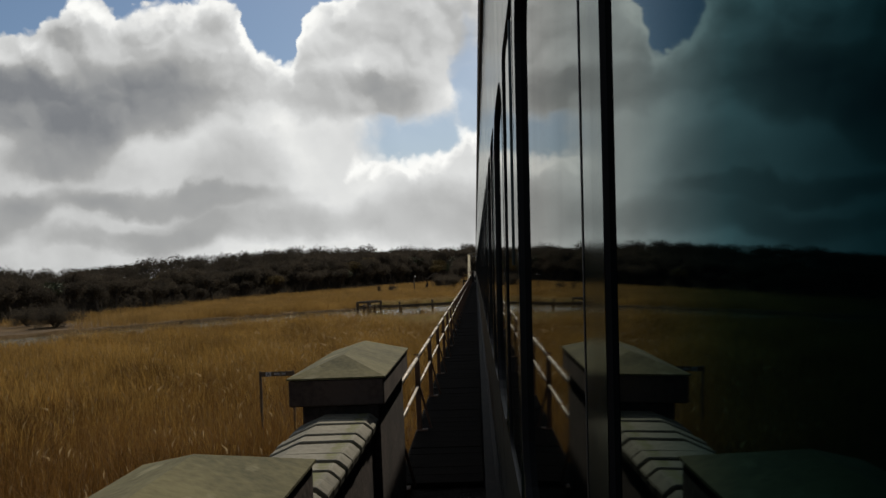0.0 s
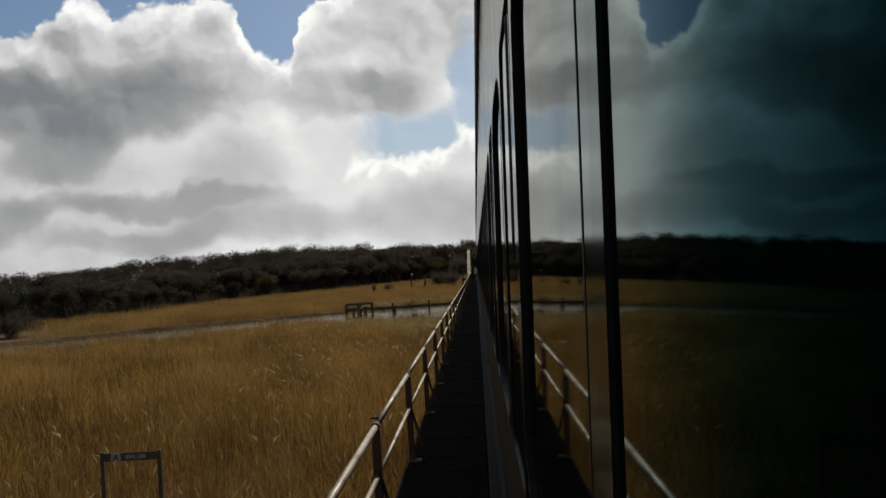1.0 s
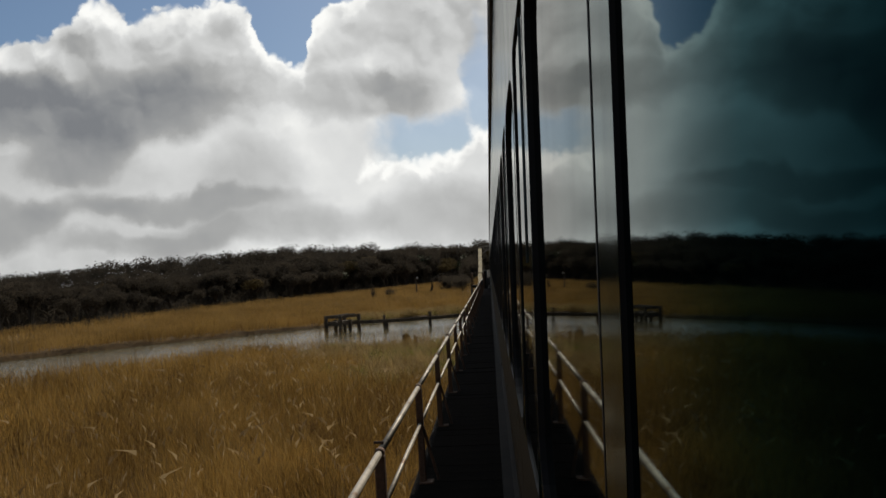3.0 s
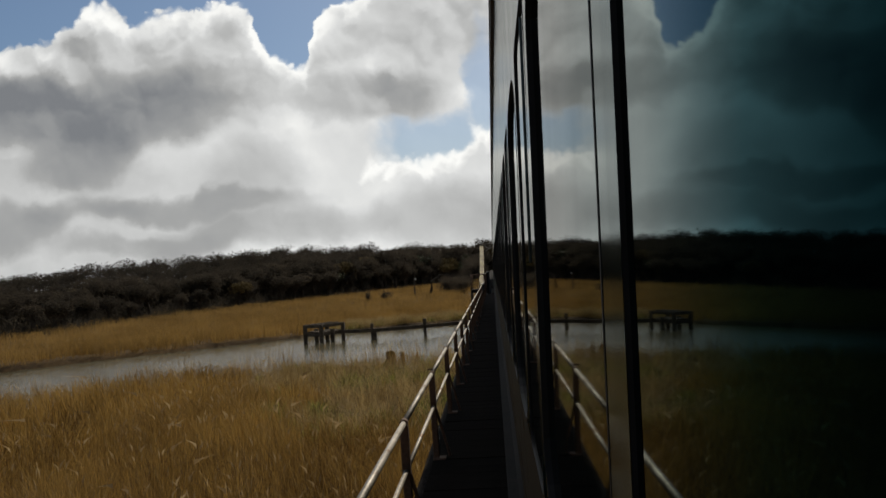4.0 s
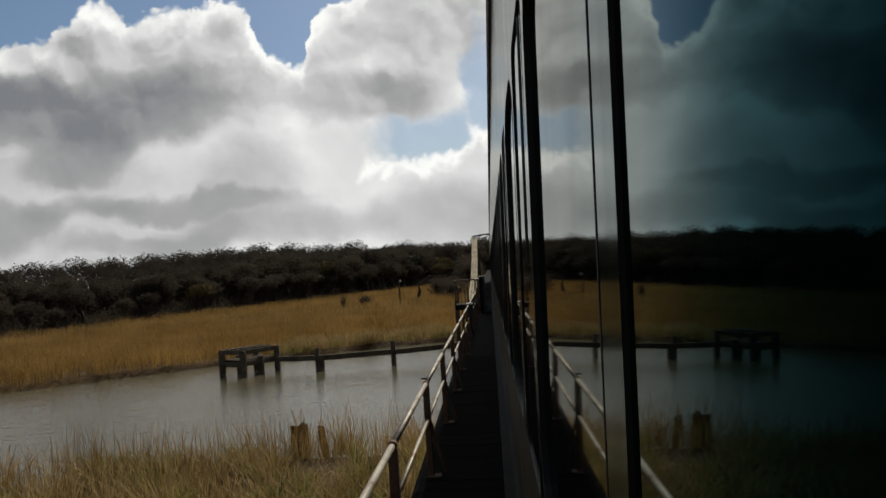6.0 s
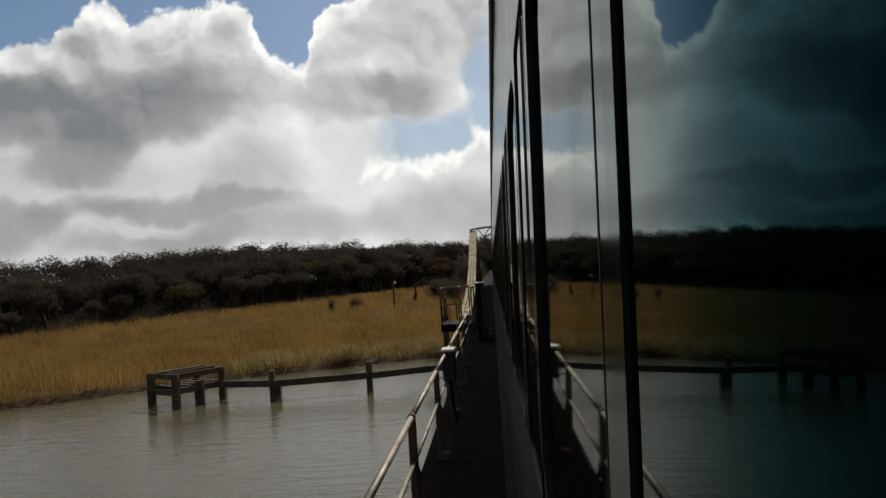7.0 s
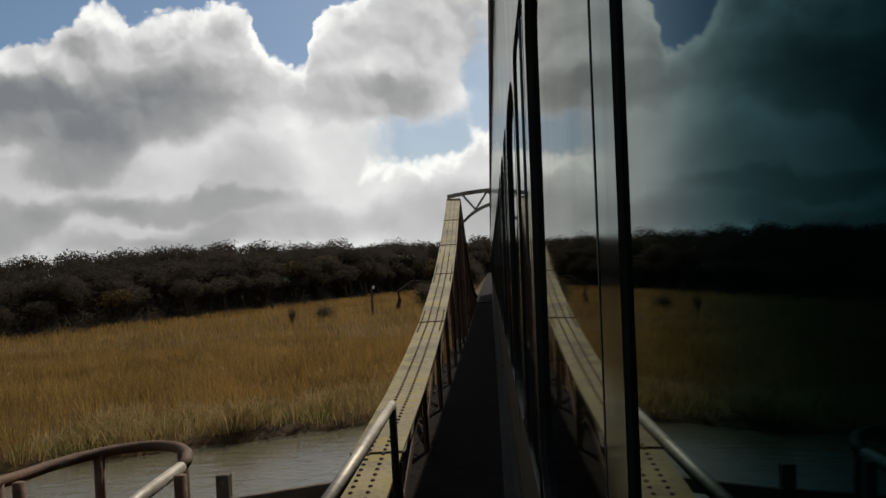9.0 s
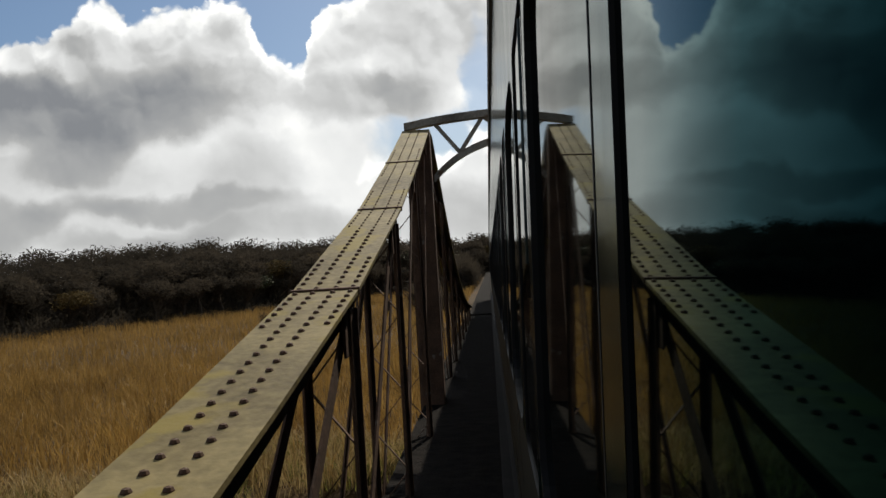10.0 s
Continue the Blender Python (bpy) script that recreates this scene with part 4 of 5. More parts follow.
def window_spans(y0, y1, r):
    def spans(y):
        d = min(y - y0, y1 - y)
        cut = (1 - math.sqrt(max(1 - (1 - d / r) ** 2, 0.0))) * 0.5 * r if d < r else 0.0
        return SILL + cut, HEAD - cut
    return spans


WINDOWS = [(0.035, 0.632, 0.20, 0.0080), (0.705, 1.069, 0.05, 0.0034)]     # within a bay: wide light and narrow door light, corner width, depth behind the side


def bay_meshes():
    """One bay: upper side with two window openings, lower side, and for each opening a pane and a rubber surround."""
    upper, lower = bmesh.new(), bmesh.new()
    edges = [0.0]
    for y0, y1, r, deep in WINDOWS:
        side_grid(upper, (edges[-1], y0), lambda y: (SILL, HEAD), 0.0)
        cols, spans = corner_columns(y0, y1, r), window_spans(y0, y1, r)
        side_grid(upper, cols, lambda y: (SILL, spans(y)[0]), 0.0, 1)
        side_grid(upper, cols, lambda y: (spans(y)[1], HEAD), 0.0, 1)
        edges.append(y1)
    side_grid(upper, (edges[-1], BAY), lambda y: (SILL, HEAD), 0.0)
    side_grid(upper, (0.0, BAY), lambda y: (HEAD, 1.12), 0.0)
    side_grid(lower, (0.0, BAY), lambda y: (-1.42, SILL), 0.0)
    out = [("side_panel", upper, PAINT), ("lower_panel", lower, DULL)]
    for y0, y1, r, deep in WINDOWS:
        cols, spans = corner_columns(y0, y1, r), window_spans(y0, y1, r)
        pane, rim = bmesh.new(), bmesh.new()
        side_grid(pane, cols, spans, deep - 0.0006)
        ring = [(y, spans(y)[1]) for y in cols] + [(y, spans(y)[0]) for y in reversed(cols)]
        mid_y, mid_h = (y0 + y1) / 2, (SILL + HEAD) / 2
        wide = [(y + math.copysign(0.003, y - mid_y), h + math.copysign(0.003, h - mid_h)) for y, h in ring]
        lips = [[rim.verts.new((side_x(h) + d, y, EYE + h)) for y, h in line] for line, d in ((ring, deep), (ring, -0.0006), (wide, -0.0006), (wide, 0.002))]
        for a, b in zip(lips, lips[1:]):
            for i in range(len(ring)):
                j = (i + 1) % len(ring)
                rim.faces.new((a[i], a[j], b[j], b[i]))
        out += [("pane", pane, PANE), ("gasket", rim, RUBBER)]
    # added bar on the narrow pane stands in for a pale reflected streak
    streak = bmesh.new()
    y = 0.827
    tube(streak, [(side_x(h) + 0.0024, y, EYE + h) for h in (0.0, 0.1, 0.2, HEAD - 0.01)], 0.0020, n=8)
    out.append(("reflection_streak", streak, GLINT))
    made = []
    for name, bm, mat in out:
        me = bpy.data.meshes.new(name)
        bmesh.ops.remove_doubles(bm, verts=bm.verts, dist=0.00005)
        bmesh.ops.recalc_face_normals(bm, faces=bm.faces)
        bm.to_mesh(me), bm.free()
        if name in ("pane", "side_panel", "lower_panel", "reflection_streak"):
            me.shade_smooth()
        made.append((name, me, mat))
    return made


def build_coach(y0, bays):
    c = thing("railway_coach", "glossy dark green railway coach with a row of black-edged windows", "railway coach", "coaches of the train", at=(0, y0, 0))
    length = bays * BAY
    bm = bmesh.new()
    inner = [(side_x(h) + REVEAL + 0.004, EYE + h) for h in SECTION_H]
    top = side_x(1.12)
    mid = SIDE + 1.4
    roof = [(top + 0.02, EYE + 1.2), (top + 0.12, EYE + 1.32), (top + 0.4, EYE + 1.42), (top + 0.9, EYE + 1.49), (mid, EYE + 1.51)]
    extrude(bm, inner + [(2 * mid - x, z) for x, z in reversed(inner)], 0.0, length)
    part("body", bm, BLACKSTEEL, c)
    bm = bmesh.new()
    eaves = [(top, EYE + 1.122)] + roof
    extrude(bm, eaves + [(2 * mid - x, z) for x, z in reversed(eaves[:-1])], 0.0, length)
    part("roof", bm, ROOF, c, "sooty grey curved roof")
    bm = bmesh.new()
    tube(bm, [(top - 0.004, 0.0, EYE + 1.14), (top - 0.004, length, EYE + 1.14)], 0.018, n=6)
    part("gutter", bm, ROOF, c)
    bm = bmesh.new()
    box(bm, (SIDE + 0.02, 0.3, EYE - 1.70), (SIDE + 2.7, length - 0.3, EYE - 1.424), 0.03)
    part("underframe", bm, BLACKSTEEL, c)
    bm = bmesh.new()
    box(bm, (SIDE - 0.05, 0.0, EYE - 1.50), (SIDE + 0.14, length, EYE - 1.46), 0.006)
    part("footboard", bm, BLACKSTEEL, c, "black timber footboard")
    for yb in (3.6, length - 3.6):
        for dy in (-1.3, 1.3):
            for x in (0.75, 2.18):
                bm = bmesh.new()
                tube(bm, [(x - 0.06, yb + dy, DECK + 0.38), (x + 0.06, yb + dy, DECK + 0.38)], 0.28, n=20)
                part("wheel", bm, BLACKSTEEL, c)
    made = bay_meshes()
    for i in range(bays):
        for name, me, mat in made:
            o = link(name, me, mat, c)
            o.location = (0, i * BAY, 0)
    return c


# the bays begin 0.375 m ahead of the start
COACH_BAYS = 20
first = build_coach(0.375 - COACH_BAYS * BAY, COACH_BAYS)
for i in range(1, 8):
    copy_thing(first, pose(0, 0.375 + (i - 1) * COACH_BAYS * BAY, 0))


# ---------------------------------------------------------------- jetty in the river
def build_fender():
    """Timber landing stage with a line of fender posts running in to the bridge."""
    t = thing("landing_stage", "weathered timber landing stage standing in the river", "landing stage")
    ax, ay = Vector((1.55, 2.25, 0)), Vector((-1.75, 1.2, 0))       # its two sides, from the near corner
    o = Vector((-15.7, 115.25, 0))
    for i in (0, 1):
        for j in (0, 0.5, 1):
            p = o + ax * j + ay * i
            bm = bmesh.new()
            box(bm, (p.x - 0.17, p.y - 0.17, -1.6), (p.x + 0.17, p.y + 0.17, 1.6 if j != 0.5 else 1.15), 0.02)
            part("corner_post", bm, TIMBER, t)
    for i in (0, 1):
        for z, h in ((1.52, 0.28), (0.80, 0.3)):
            bm = bmesh.new()
            a, b = o + ay * i - ax * 0.06, o + ay * i + ax * 1.06
            beam(bm, (a.x, a.y, z), (b.x, b.y, z), 0.12, h, 0.012)
            part("waling", bm, TIMBER, t)
    for j in (0, 1):
        for z, h in ((1.5, 0.26), (0.72, 0.28)):
            bm = bmesh.new()
            a, b = o + ax * j - ay * 0.06, o + ax * j + ay * 1.06
            beam(bm, (a.x, a.y, z), (b.x, b.y, z), 0.12, h, 0.012)
            part("cross_beam", bm, TIMBER, t)
    for k in range(5):
        a = o + ax * (0.1 + k * 0.2) + ay * 0.03
        b = a + ay * 0.94
        bm = bmesh.new()
        beam(bm, (a.x, a.y, 0.99), (b.x, b.y, 0.99), 0.28, 0.05, 0.006)
        part("deck_board", bm, TIMBER, t)
    for k in range(2):
        a = o + ay * (0.3 + 0.4 * k)
        b = a + ax
        bm = bmesh.new()
        beam(bm, (a.x, a.y, 1.66), (b.x, b.y, 1.68), 0.16, 0.07, 0.008)
        part("top_board", bm, TIMBER, t)
    f = thing("fender_rail", "heavy timber fender rail on posts in the river", "fender")
    pts = [(-14.1, 117.35), (-11.3, 116.5), (-6.55, 117.6), (-2.2, 119.6), (0.8, 120.6)]
    for (x0, y0), (x1, y1) in zip(pts, pts[1:]):
        bm = bmesh.new()
        beam(bm, (x0, y0 - 0.14, 0.78), (x1, y1 - 0.14, 0.80), 0.16, 0.33, 0.02)
        part("rail", bm, TIMBER, f)
    for i, (x, y) in enumerate(pts[1:4]):
        w = 0.24 if i == 0 else 0.15
        bm = bmesh.new()
        if i == 0:
            box(bm, (x - 0.13, y - 0.05, -1.6), (x + 0.13, y + 0.2, 1.42), 0.02)
            box(bm, (x - 0.02, y - 0.1, -1.6), (x + 0.42, y + 0.26, 0.75), 0.03)
        else:
            box(bm, (x - w, y - w, -1.6), (x + w, y + w, 1.5), 0.025)
        part("post", bm, TIMBER, f)


build_fender()


def stump(x, y, r, h, lean, seed):
    t = thing("timber_stump", "rotten timber stump at the river's edge", "stump", "old stumps on the bank", at=(x, y, float(land(x, y)) - 0.2))
    rng = random.Random(seed)
    bm = bmesh.new()
    n = 9
    rings = []
    for k in range(5):
        z = h * k / 4
        rings.append([bm.verts.new((lean * z + math.cos(i * math.tau / n) * r * rng.uniform(0.85, 1.1), math.sin(i * math.tau / n) * r * rng.uniform(0.85, 1.1),
                                    z + (rng.uniform(-0.12, 0.1) if k == 4 else 0))) for i in range(n)])
    for a, b in zip(rings, rings[1:]):
        for i in range(n):
            bm.faces.new((a[i], a[(i + 1) % n], b[(i + 1) % n], b[i]))
    bm.faces.new(rings[-1])
    part("trunk", bm, TIMBER, t)


stump(-6.35, 91.2, 0.3, 1.45, 0.0, 1)
stump(-5.55, 91.4, 0.12, 1.3, -0.12, 2)
stump(-11.2, 90.0, 0.1, 1.15, 0.02, 3)

# ---------------------------------------------------------------- out on the marsh
for x, y, w, h, n, s in ((-56, 104, 7.5, 3.0, 7000, 1), (-62, 108, 6, 2.6, 5000, 2), (-23.3, 191, 1.2, 2.6, 500, 3), (-20.8, 197, 3.0, 2.4, 1500, 4), (-56, 141, 1.5, 1.4, 500, 5),
                         (-10.0, 226, 6.0, 4.0, 4000, 6), (-6.5, 205, 5.0, 3.5, 4000, 7), (-5.0, 180, 4.0, 3.0, 3000, 8), (-4.6, 240, 6.0, 6.0, 5000, 9), (-5, 262, 7, 7.0, 5000, 10),
                         (-3.4, 222, 4.0, 5.0, 4000, 11)):
    thicket("bush", "bare brown thorn bush standing in the reeds", (x, y), (w, h), n, s)
thicket("bush", "dark thorn bush beside the parapet, bare twigs", (-3.6, 4.6), (1.6, 2.6), 1600, 21)


def build_pole():
    z = float(land(-15.8, 204))
    t = thing("marker_post", "dark timber marker post with a pale lamp on it", "post", at=(-15.8, 204, z))
    bm = bmesh.new()
    tube(bm, [(0, 0, -0.3), (0, 0, 4.15 - z)], 0.17, 0.14, 8)
    part("shaft", bm, TIMBER, t)
    bm = bmesh.new()
    box(bm, (0.1, -0.14, 4.0 - z), (0.42, 0.14, 4.4 - z), 0.05)
    part("lamp", bm, WHITE, t, "small off-white lamp housing")


build_pole()


def build_fallen_tree():
    t = thing("fallen_tree", "dead pale-barked tree leaning over in the reeds", "tree", at=(-13.3, 209, 0.3))
    t.scale = (1.5, 1.5, 1.5)
    bm = bmesh.new()
    rng = random.Random(8)
    tube(bm, [(0, 0, 0), (0.4, 0, 1.2), (0.3, 0, 2.0), (1.6, 0.5, 2.9), (3.6, 1, 2.7)], 0.22, 0.06, 7)
    for i in range(16):
        p = Vector((0.3 + i * 0.22, 0.1 + i * 0.06, 2.0 + min(i, 6) * 0.14))
        d = Vector((rng.uniform(-0.4, 1.2), rng.uniform(-1, 1), rng.uniform(-0.7, 0.9)))
        tube(bm, [p, p + d * 0.6, p + d * 1.1 + Vector((0, 0, -0.25))], 0.045, 0.012, 4)
    part("trunk", bm, BARK, t)


build_fallen_tree()


def build_sign():
    """Board on two posts: a white letter and plain bars."""
    z = float(land(-6.5, 25.4))
    t = thing("marsh_sign", "low brown sign board on two posts in the reeds", "sign", at=(-6.49, 25.42, z))
    top = EYE - 3.05 - z
    for x in (-0.53, 0.53):
        bm = bmesh.new()
        box(bm, (x - 0.035, -0.035, -0.3), (x + 0.035, 0.035, top), 0.006)
        part("post", bm, TIMBER, t)
    bm = bmesh.new()
    box(bm, (-0.53, -0.05, top - 0.17), (0.53, -0.025, top - 0.02), 0.004)
    part("board", bm, TIMBER, t)
    bm = bmesh.new()
    box(bm, (-0.35, -0.058, top - 0.165), (-0.17, -0.052, top - 0.025), 0.001)
    part("plate", bm, LID, t, "pale square plate")
    cu = bpy.data.curves.new("letter", "FONT")
    cu.body, cu.size, cu.extrude, cu.align_x = "A", 0.16, 0.002, "CENTER"
    tmp = bpy.data.objects.new("letter", cu)
    me = bpy.data.meshes.new_from_object(tmp)
    bpy.data.objects.remove(tmp)
    o = link("letter", me, BLACKSTEEL, t)
    o.matrix_basis = pose(-0.26, -0.062, top - 0.152, 90, 0, 0)
    for x0, x1 in ((-0.08, 0.1), (0.18, 0.3)):
        bm = bmesh.new()
        box(bm, (x0, -0.058, top - 0.13), (x1, -0.052, top - 0.06), 0.001)
        part("word_bar", bm, LID, t)


build_sign()


# ---------------------------------------------------------------- parapet at the start
def build_parapet():
    """Brick parapet with gable-capped piers and a coping of bricks on edge between them."""
    w = thing("parapet", "sooty brick parapet with capped piers and brick coping", "parapet", kind="structure")
    bm = bmesh.new()
    box(bm, (-1.1, -8.0, DECK - 0.9), (-0.68, 6.55, EYE - 0.97), 0.01)
    part("wall", bm, BRICK, w)
    for y0, y1 in ((1.15, 2.8), (4.97, 6.65)):
        bm = bmesh.new()
        box(bm, (-1.13, y0 + 0.06, DECK - 0.9), (-0.64, y1 - 0.06, EYE - 0.832), 0.012)
        part("pier", bm, BRICK, w)
        bm = bmesh.new()
        box(bm, (-1.2, y0, EYE - 0.83), (-0.6, y1, EYE - 0.665), 0.008)
        part("pier_cornice", bm, BRICK, w)
        bm = bmesh.new()
        low = [bm.verts.new((x, y, EYE - 0.662)) for x, y in ((-1.21, y0 - 0.01), (-0.59, y0 - 0.01), (-0.59, y1 + 0.01), (-1.21, y1 + 0.01))]
        rim = [bm.verts.new((v.co.x, v.co.y, EYE - 0.652)) for v in low]
        ridge = [bm.verts.new((-0.9, y, EYE - 0.545)) for y in (y0 + 0.33, y1 - 0.33)]
        bm.faces.new(low)
        for i in range(4):
            bm.faces.new((low[i], low[(i + 1) % 4], rim[(i + 1) % 4], rim[i]))
        for f in ((rim[0], rim[1], ridge[0]), (rim[2], rim[3], ridge[1]), (rim[1], rim[2], ridge[1], ridge[0]), (rim[3], rim[0], ridge[0], ridge[1])):
            bm.faces.new(f)
        part("pier_cap", bm, MOSS, w, "mossy hipped stone pier cap")
    me = bpy.data.meshes.new("coping_brick")
    bm = bmesh.new()
    extrude(bm, [(-1.14, -0.02), (-0.65, 0), (-0.64, 0.05), (-0.69, 0.09), (-0.97, 0.09), (-1.14, 0.02)], -0.068, 0.068)
    bmesh.ops.bevel(bm, geom=list(bm.edges), offset=0.006, segments=1, affect="EDGES")
    bmesh.ops.recalc_face_normals(bm, faces=bm.faces)
    bm.to_mesh(me), bm.free()
    rng = random.Random(4)
    for y0, y1 in ((-3.0, 1.15), (2.8, 4.97)):
        n = int((y1 - y0) / 0.145)
        for i in range(n):
            o = link("coping_brick", me, COPING, w)
            o.location = (rng.uniform(-0.006, 0.006), y0 + (i + 0.5) * (y1 - y0) / n, EYE - 0.972 + rng.uniform(-0.004, 0.004))
            o.rotation_euler = (0, rng.uniform(-0.01, 0.01), rng.uniform(-0.012, 0.012))


build_parapet()


# ---------------------------------------------------------------- at the bridge end
def build_relay_box():
    t = thing("junction_box", "off-white junction box clamped to the guard rail", "junction box", at=(-0.56, 86.3, EYE - 1.3))
    bm = bmesh.new()
    box(bm, (-0.075, -0.12, 0.0), (0.075, 0.2, 0.34), 0.012)
    part("case", bm, CASE, t)
    bm = bmesh.new()
    box(bm, (-0.085, -0.13, 0.335), (0.085, 0.21, 0.365), 0.01)
    part("lid", bm, WHITE, t, "off-white sloping lid")
    for i in range(3):
        bm = bmesh.new()
        tube(bm, [(-0.16, -0.13, 0.05 + i * 0.1), (-0.08, -0.13, 0.05 + i * 0.1)], 0.008, n=6)
        part("bolt", bm, RUST, t)
    bm = bmesh.new()
    tube(bm, [(0.0, 0.05, 0.02), (0.01, 0.05, -0.25), (0.05, 0.05, -0.5)], 0.018, n=7)
    part("conduit", bm, BLACKSTEEL, t)


build_relay_box()


def build_cabinet():
    """Tall black cabinet with pale lids, close beside the track."""
    t = thing("equipment_cabinet", "tall black steel equipment cabinet with pale grey lids", "cabinet", at=(0, 0, DECK))
    h = EYE - 0.43 - DECK
    bm = bmesh.new()
    box(bm, (-0.43, 96.75, -0.08), (-0.225, 98.2, h), 0.006)
    part("body", bm, BLACKSTEEL, t)
    bm = bmesh.new()
    box(bm, (-0.295, 96.735, 0.0), (-0.215, 96.775, h), 0.004)
    part("corner_strip", bm, CASE, t, "dull grey corner strip")
    for x0, x1 in ((-0.445, -0.305), (-0.297, -0.21)):
        for y0, y1 in ((96.72, 97.55), (97.565, 98.22)):
            bm = bmesh.new()
            box(bm, (x0, y0, h), (x1, y1, h + 0.018), 0.004)
            part("lid", bm, LID, t)
    bm = bmesh.new()
    tube(bm, [(-0.36, 97.2, h), (-0.36, 97.2, h + 0.14)], 0.009, n=6)
    part("rod", bm, BLACKSTEEL, t)
    b = thing("track_marker", "small pale slotted marker frame on the deck", "marker", at=(-0.1, 97.7, DECK - 0.05))
    for z in (0.06, 0.15, 0.24):
        bm = bmesh.new()
        box(bm, (-0.06, -0.02, z), (0.06, 0.02, z + 0.03), 0.004)
        part("slat", bm, WHITE, b)
    for x in (-0.06, 0.045):
        bm = bmesh.new()
        box(bm, (x, -0.015, 0), (x + 0.015, 0.015, 0.28), 0.003)
        part("stile", bm, WHITE, b)


build_cabinet()


def pipe_part(parent, pts, r, name="pipe", mat=GALV, label=""):
    bm = bmesh.new()
    tube(bm, pts, r, n=10)
    return part(name, bm, mat, parent, label, True)


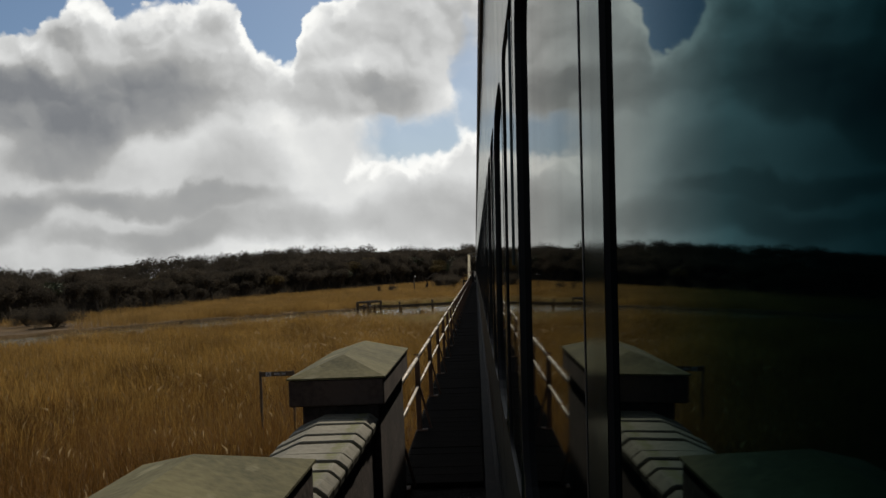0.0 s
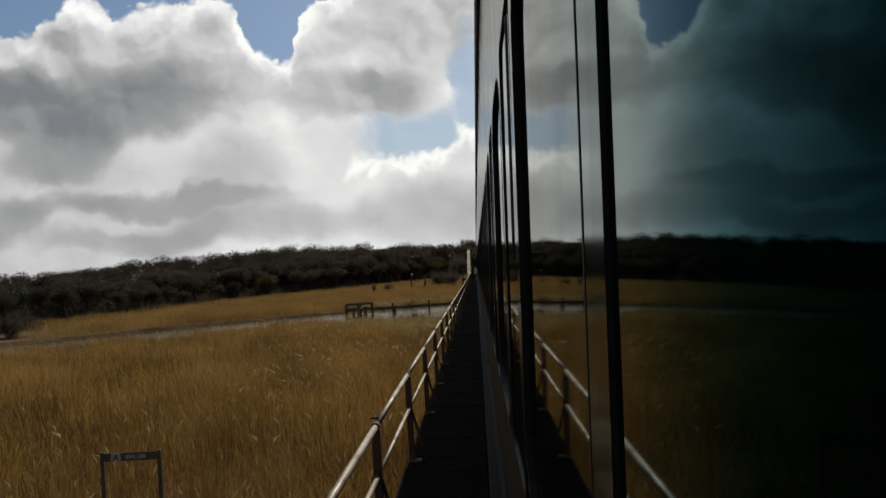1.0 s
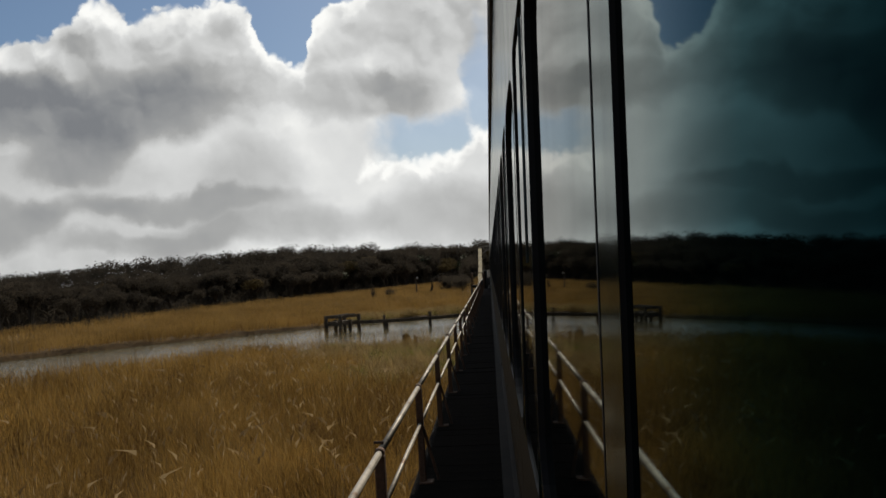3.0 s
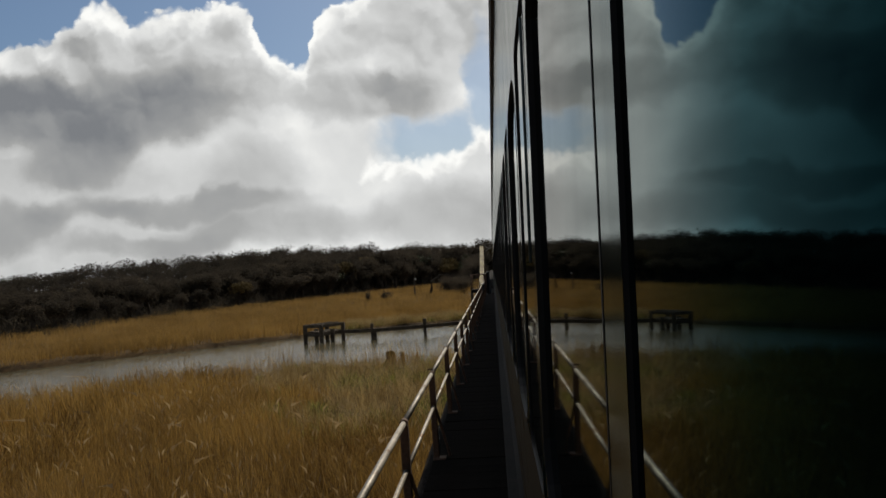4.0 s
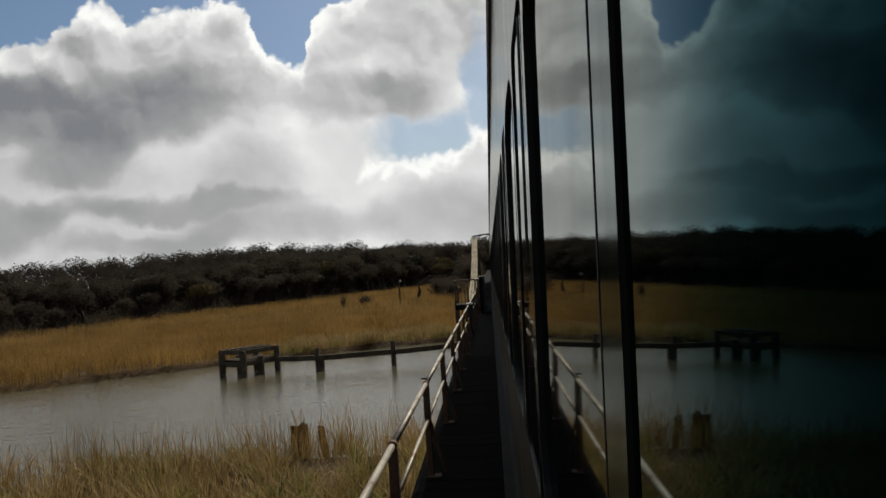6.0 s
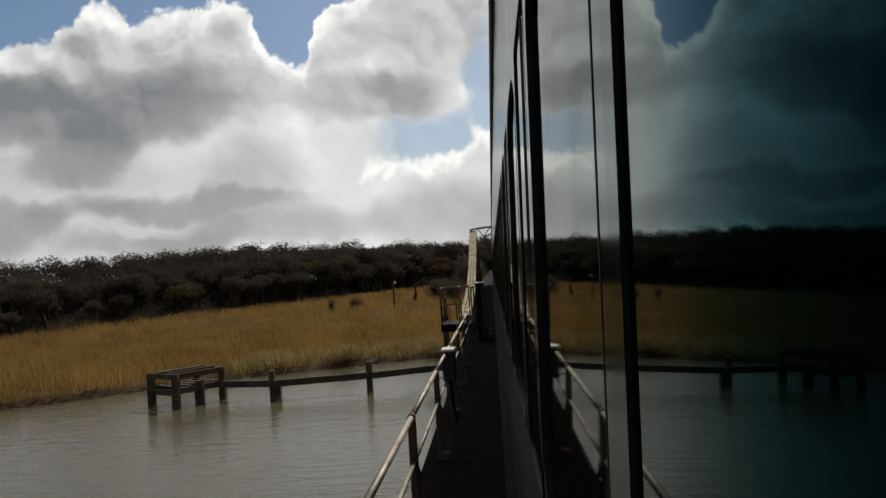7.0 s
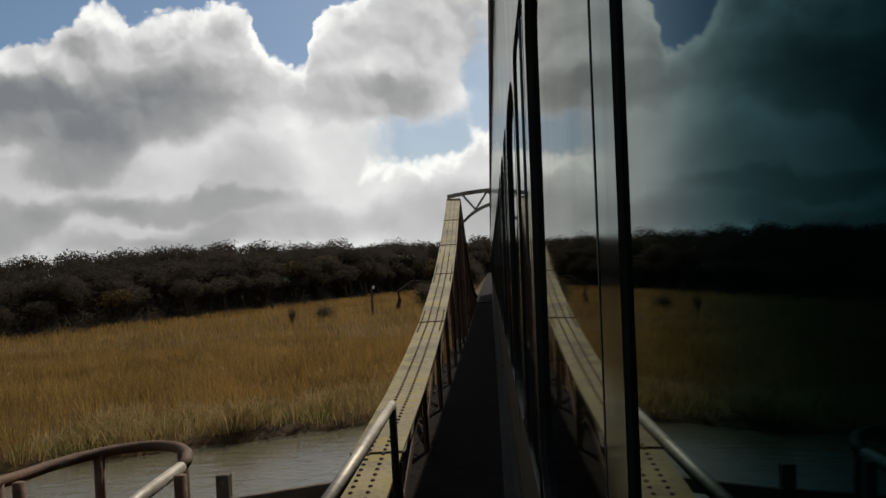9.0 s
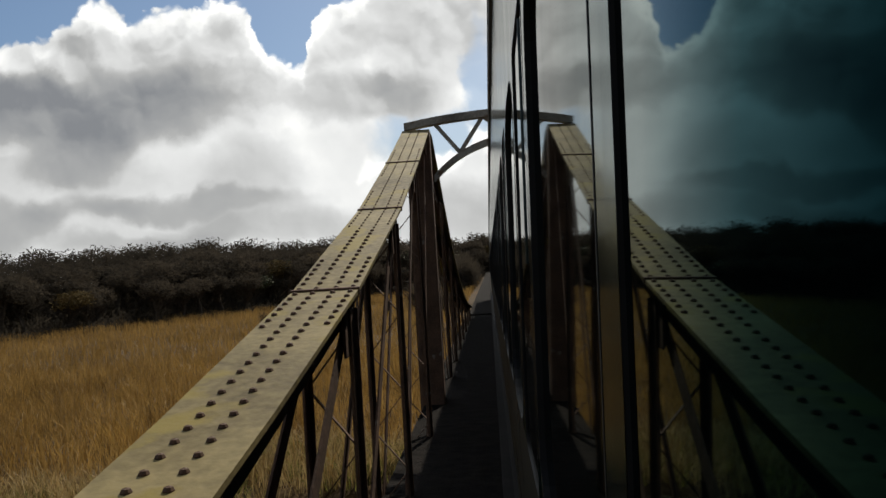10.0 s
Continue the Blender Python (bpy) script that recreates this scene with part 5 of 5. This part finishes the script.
def build_landing():
    """Caged access landing with hoop rail, chain and ladder, hung off the bridge end."""
    z1, zm, z0 = EYE - 0.59, EYE - 1.06, EYE - 1.62
    t = thing("access_landing", "railed steel access landing at the bridge end", "landing", at=(0, 0, 0))
    xl, xr, y0, y1 = -1.52, -1.0, 100.0, 101.45
    bm = bmesh.new()
    box(bm, (xl - 0.03, y0 - 0.02, z0 - 0.22), (xr + 0.42, y1 + 0.1, z0), 0.01)
    part("platform", bm, BLACKSTEEL, t, "dark steel platform")
    corners = [(xl, y0), (xr, y0), (xl, y1), (xr, y1), (xl + 0.09, y0 + 0.35)]
    for x, y in corners:
        pipe_part(t, [(x, y, z0 - 0.05), (x, y, z1)], 0.02, "post", RUST)
    pipe_part(t, [(xl, y0, z1), (-0.52, y0, z1)], 0.02, "top_rail", RUST)
    pipe_part(t, [(xl, y0, zm), (xr, y0, zm)], 0.016, "middle_rail", RUST)
    pipe_part(t, [(xl, y0, z1), (xl + 0.02, y0 + 0.42, z1)], 0.02, "top_rail", GALV)
    pipe_part(t, [(xl, y0, zm), (xl + 0.02, y0 + 0.42, zm)], 0.016, "middle_rail", GALV)
    hoop = [(xl + 0.02, y0 + 0.42, z1), (-1.56, 101.1, z1), (-1.59, 101.45, z1)]
    hoop += [(-1.32 - 0.27 * math.cos(a), 101.5 + 0.47 * math.sin(a), z1 - 0.01) for a in np.linspace(0.2, math.pi - 0.2, 12)]
    pipe_part(t, hoop, 0.02, "hoop", RUST, "curved rusty hoop rail")
    pipe_part(t, [hoop[-1], (-1.02, 101.2, z1), (-0.96, 100.74, z1)], 0.02, "hoop_end", GALV)
    for k in (2, 6, 11):
        x, y, z = hoop[k]
        pipe_part(t, [(x, y, z0 - 0.05), (x, y, z)], 0.02, "post", RUST)
    # rails along the bridge end
    pipe_part(t, [(-0.62, 97.6, z1 + 0.04), (-0.56, y0, z1 + 0.04)], 0.022, "hand_rail", GALV, "pale galvanised hand rail")
    pipe_part(t, [(-0.52, 98.75, z1 + 0.03), (-0.485, y0 + 0.12, z1 + 0.03)], 0.022, "hand_rail", GALV)
    for x, y in ((-0.62, 97.6), (-0.6, 98.8), (-0.56, y0), (-0.485, y0 + 0.12), (-0.45, 100.72)):
        pipe_part(t, [(x, y, DECK - 0.4), (x, y, z1 + 0.03)], 0.02, "post", RUST)
    pipe_part(t, [(-0.92, 100.72, z1 + 0.01), (-0.45, 100.72, z1 + 0.01)], 0.022, "top_rail", RUST)
    pipe_part(t, [(-0.45, 100.72, z1 + 0.01), (-0.53, 103.0, EYE - 0.66)], 0.022, "hand_rail", GALV)
    pipe_part(t, [(-0.53, 103.0, EYE - 0.66), (-0.54, 103.05, DECK - 0.3)], 0.02, "post", BLACKSTEEL)
    # chain hanging across the gate, painted in bands
    p, q = Vector((xl + 0.1, y0 + 0.36, EYE - 0.82)), Vector((xr, y0 + 0.1, EYE - 0.9))
    for i in range(13):
        a, b = i / 13, (i + 0.96) / 13
        f = lambda s: p.lerp(q, s) + Vector((0, 0, -0.32 * s * (1 - s)))
        pipe_part(t, [f(a), f(b)], 0.012, "chain_link", TAPE if i % 2 else BLACKSTEEL)
    for dx, dz in ((0.16, 0.5), (0.22, 0.62)):
        pipe_part(t, [(xl + dx, y0 + 0.3, zm), (xl + dx + 0.03, y0 + 0.28, zm - dz * 0.5), (xl + dx + 0.01, y0 + 0.3, zm - dz)], 0.009, "hanging_chain", RUST)
    # ladder down to the water and hoses under the platform
    for x in (xr - 0.1, xr + 0.12):
        pipe_part(t, [(x, y0 - 0.05, z0 - 2.4), (x, y0 - 0.05, z0)], 0.016, "ladder_stile", RUST)
    for i in range(7):
        pipe_part(t, [(xr - 0.1, y0 - 0.05, z0 - 0.35 - i * 0.3), (xr + 0.12, y0 - 0.05, z0 - 0.35 - i * 0.3)], 0.012, "rung", RUST)
    for k in range(3):
        pipe_part(t, [(xr - 0.25 + k * 0.1, y0 - 0.03, z0 - 0.2), (xr - 0.3 + k * 0.12, y0 - 0.12, z0 - 0.5 - 0.1 * k), (xr + 0.1, y0 - 0.05, z0 - 0.62), (xr + 0.35, y0, z0 - 0.5)],
                  0.02, "hose", BLACKSTEEL)
    d = thing("dolphin_post", "square timber mooring post off the bridge end", "post", at=(-1.62, 103.4, 0))
    bm = bmesh.new()
    box(bm, (-0.1, -0.1, -1.6), (0.1, 0.1, EYE - 1.55), 0.015)
    part("shaft", bm, TIMBER, d)


build_landing()
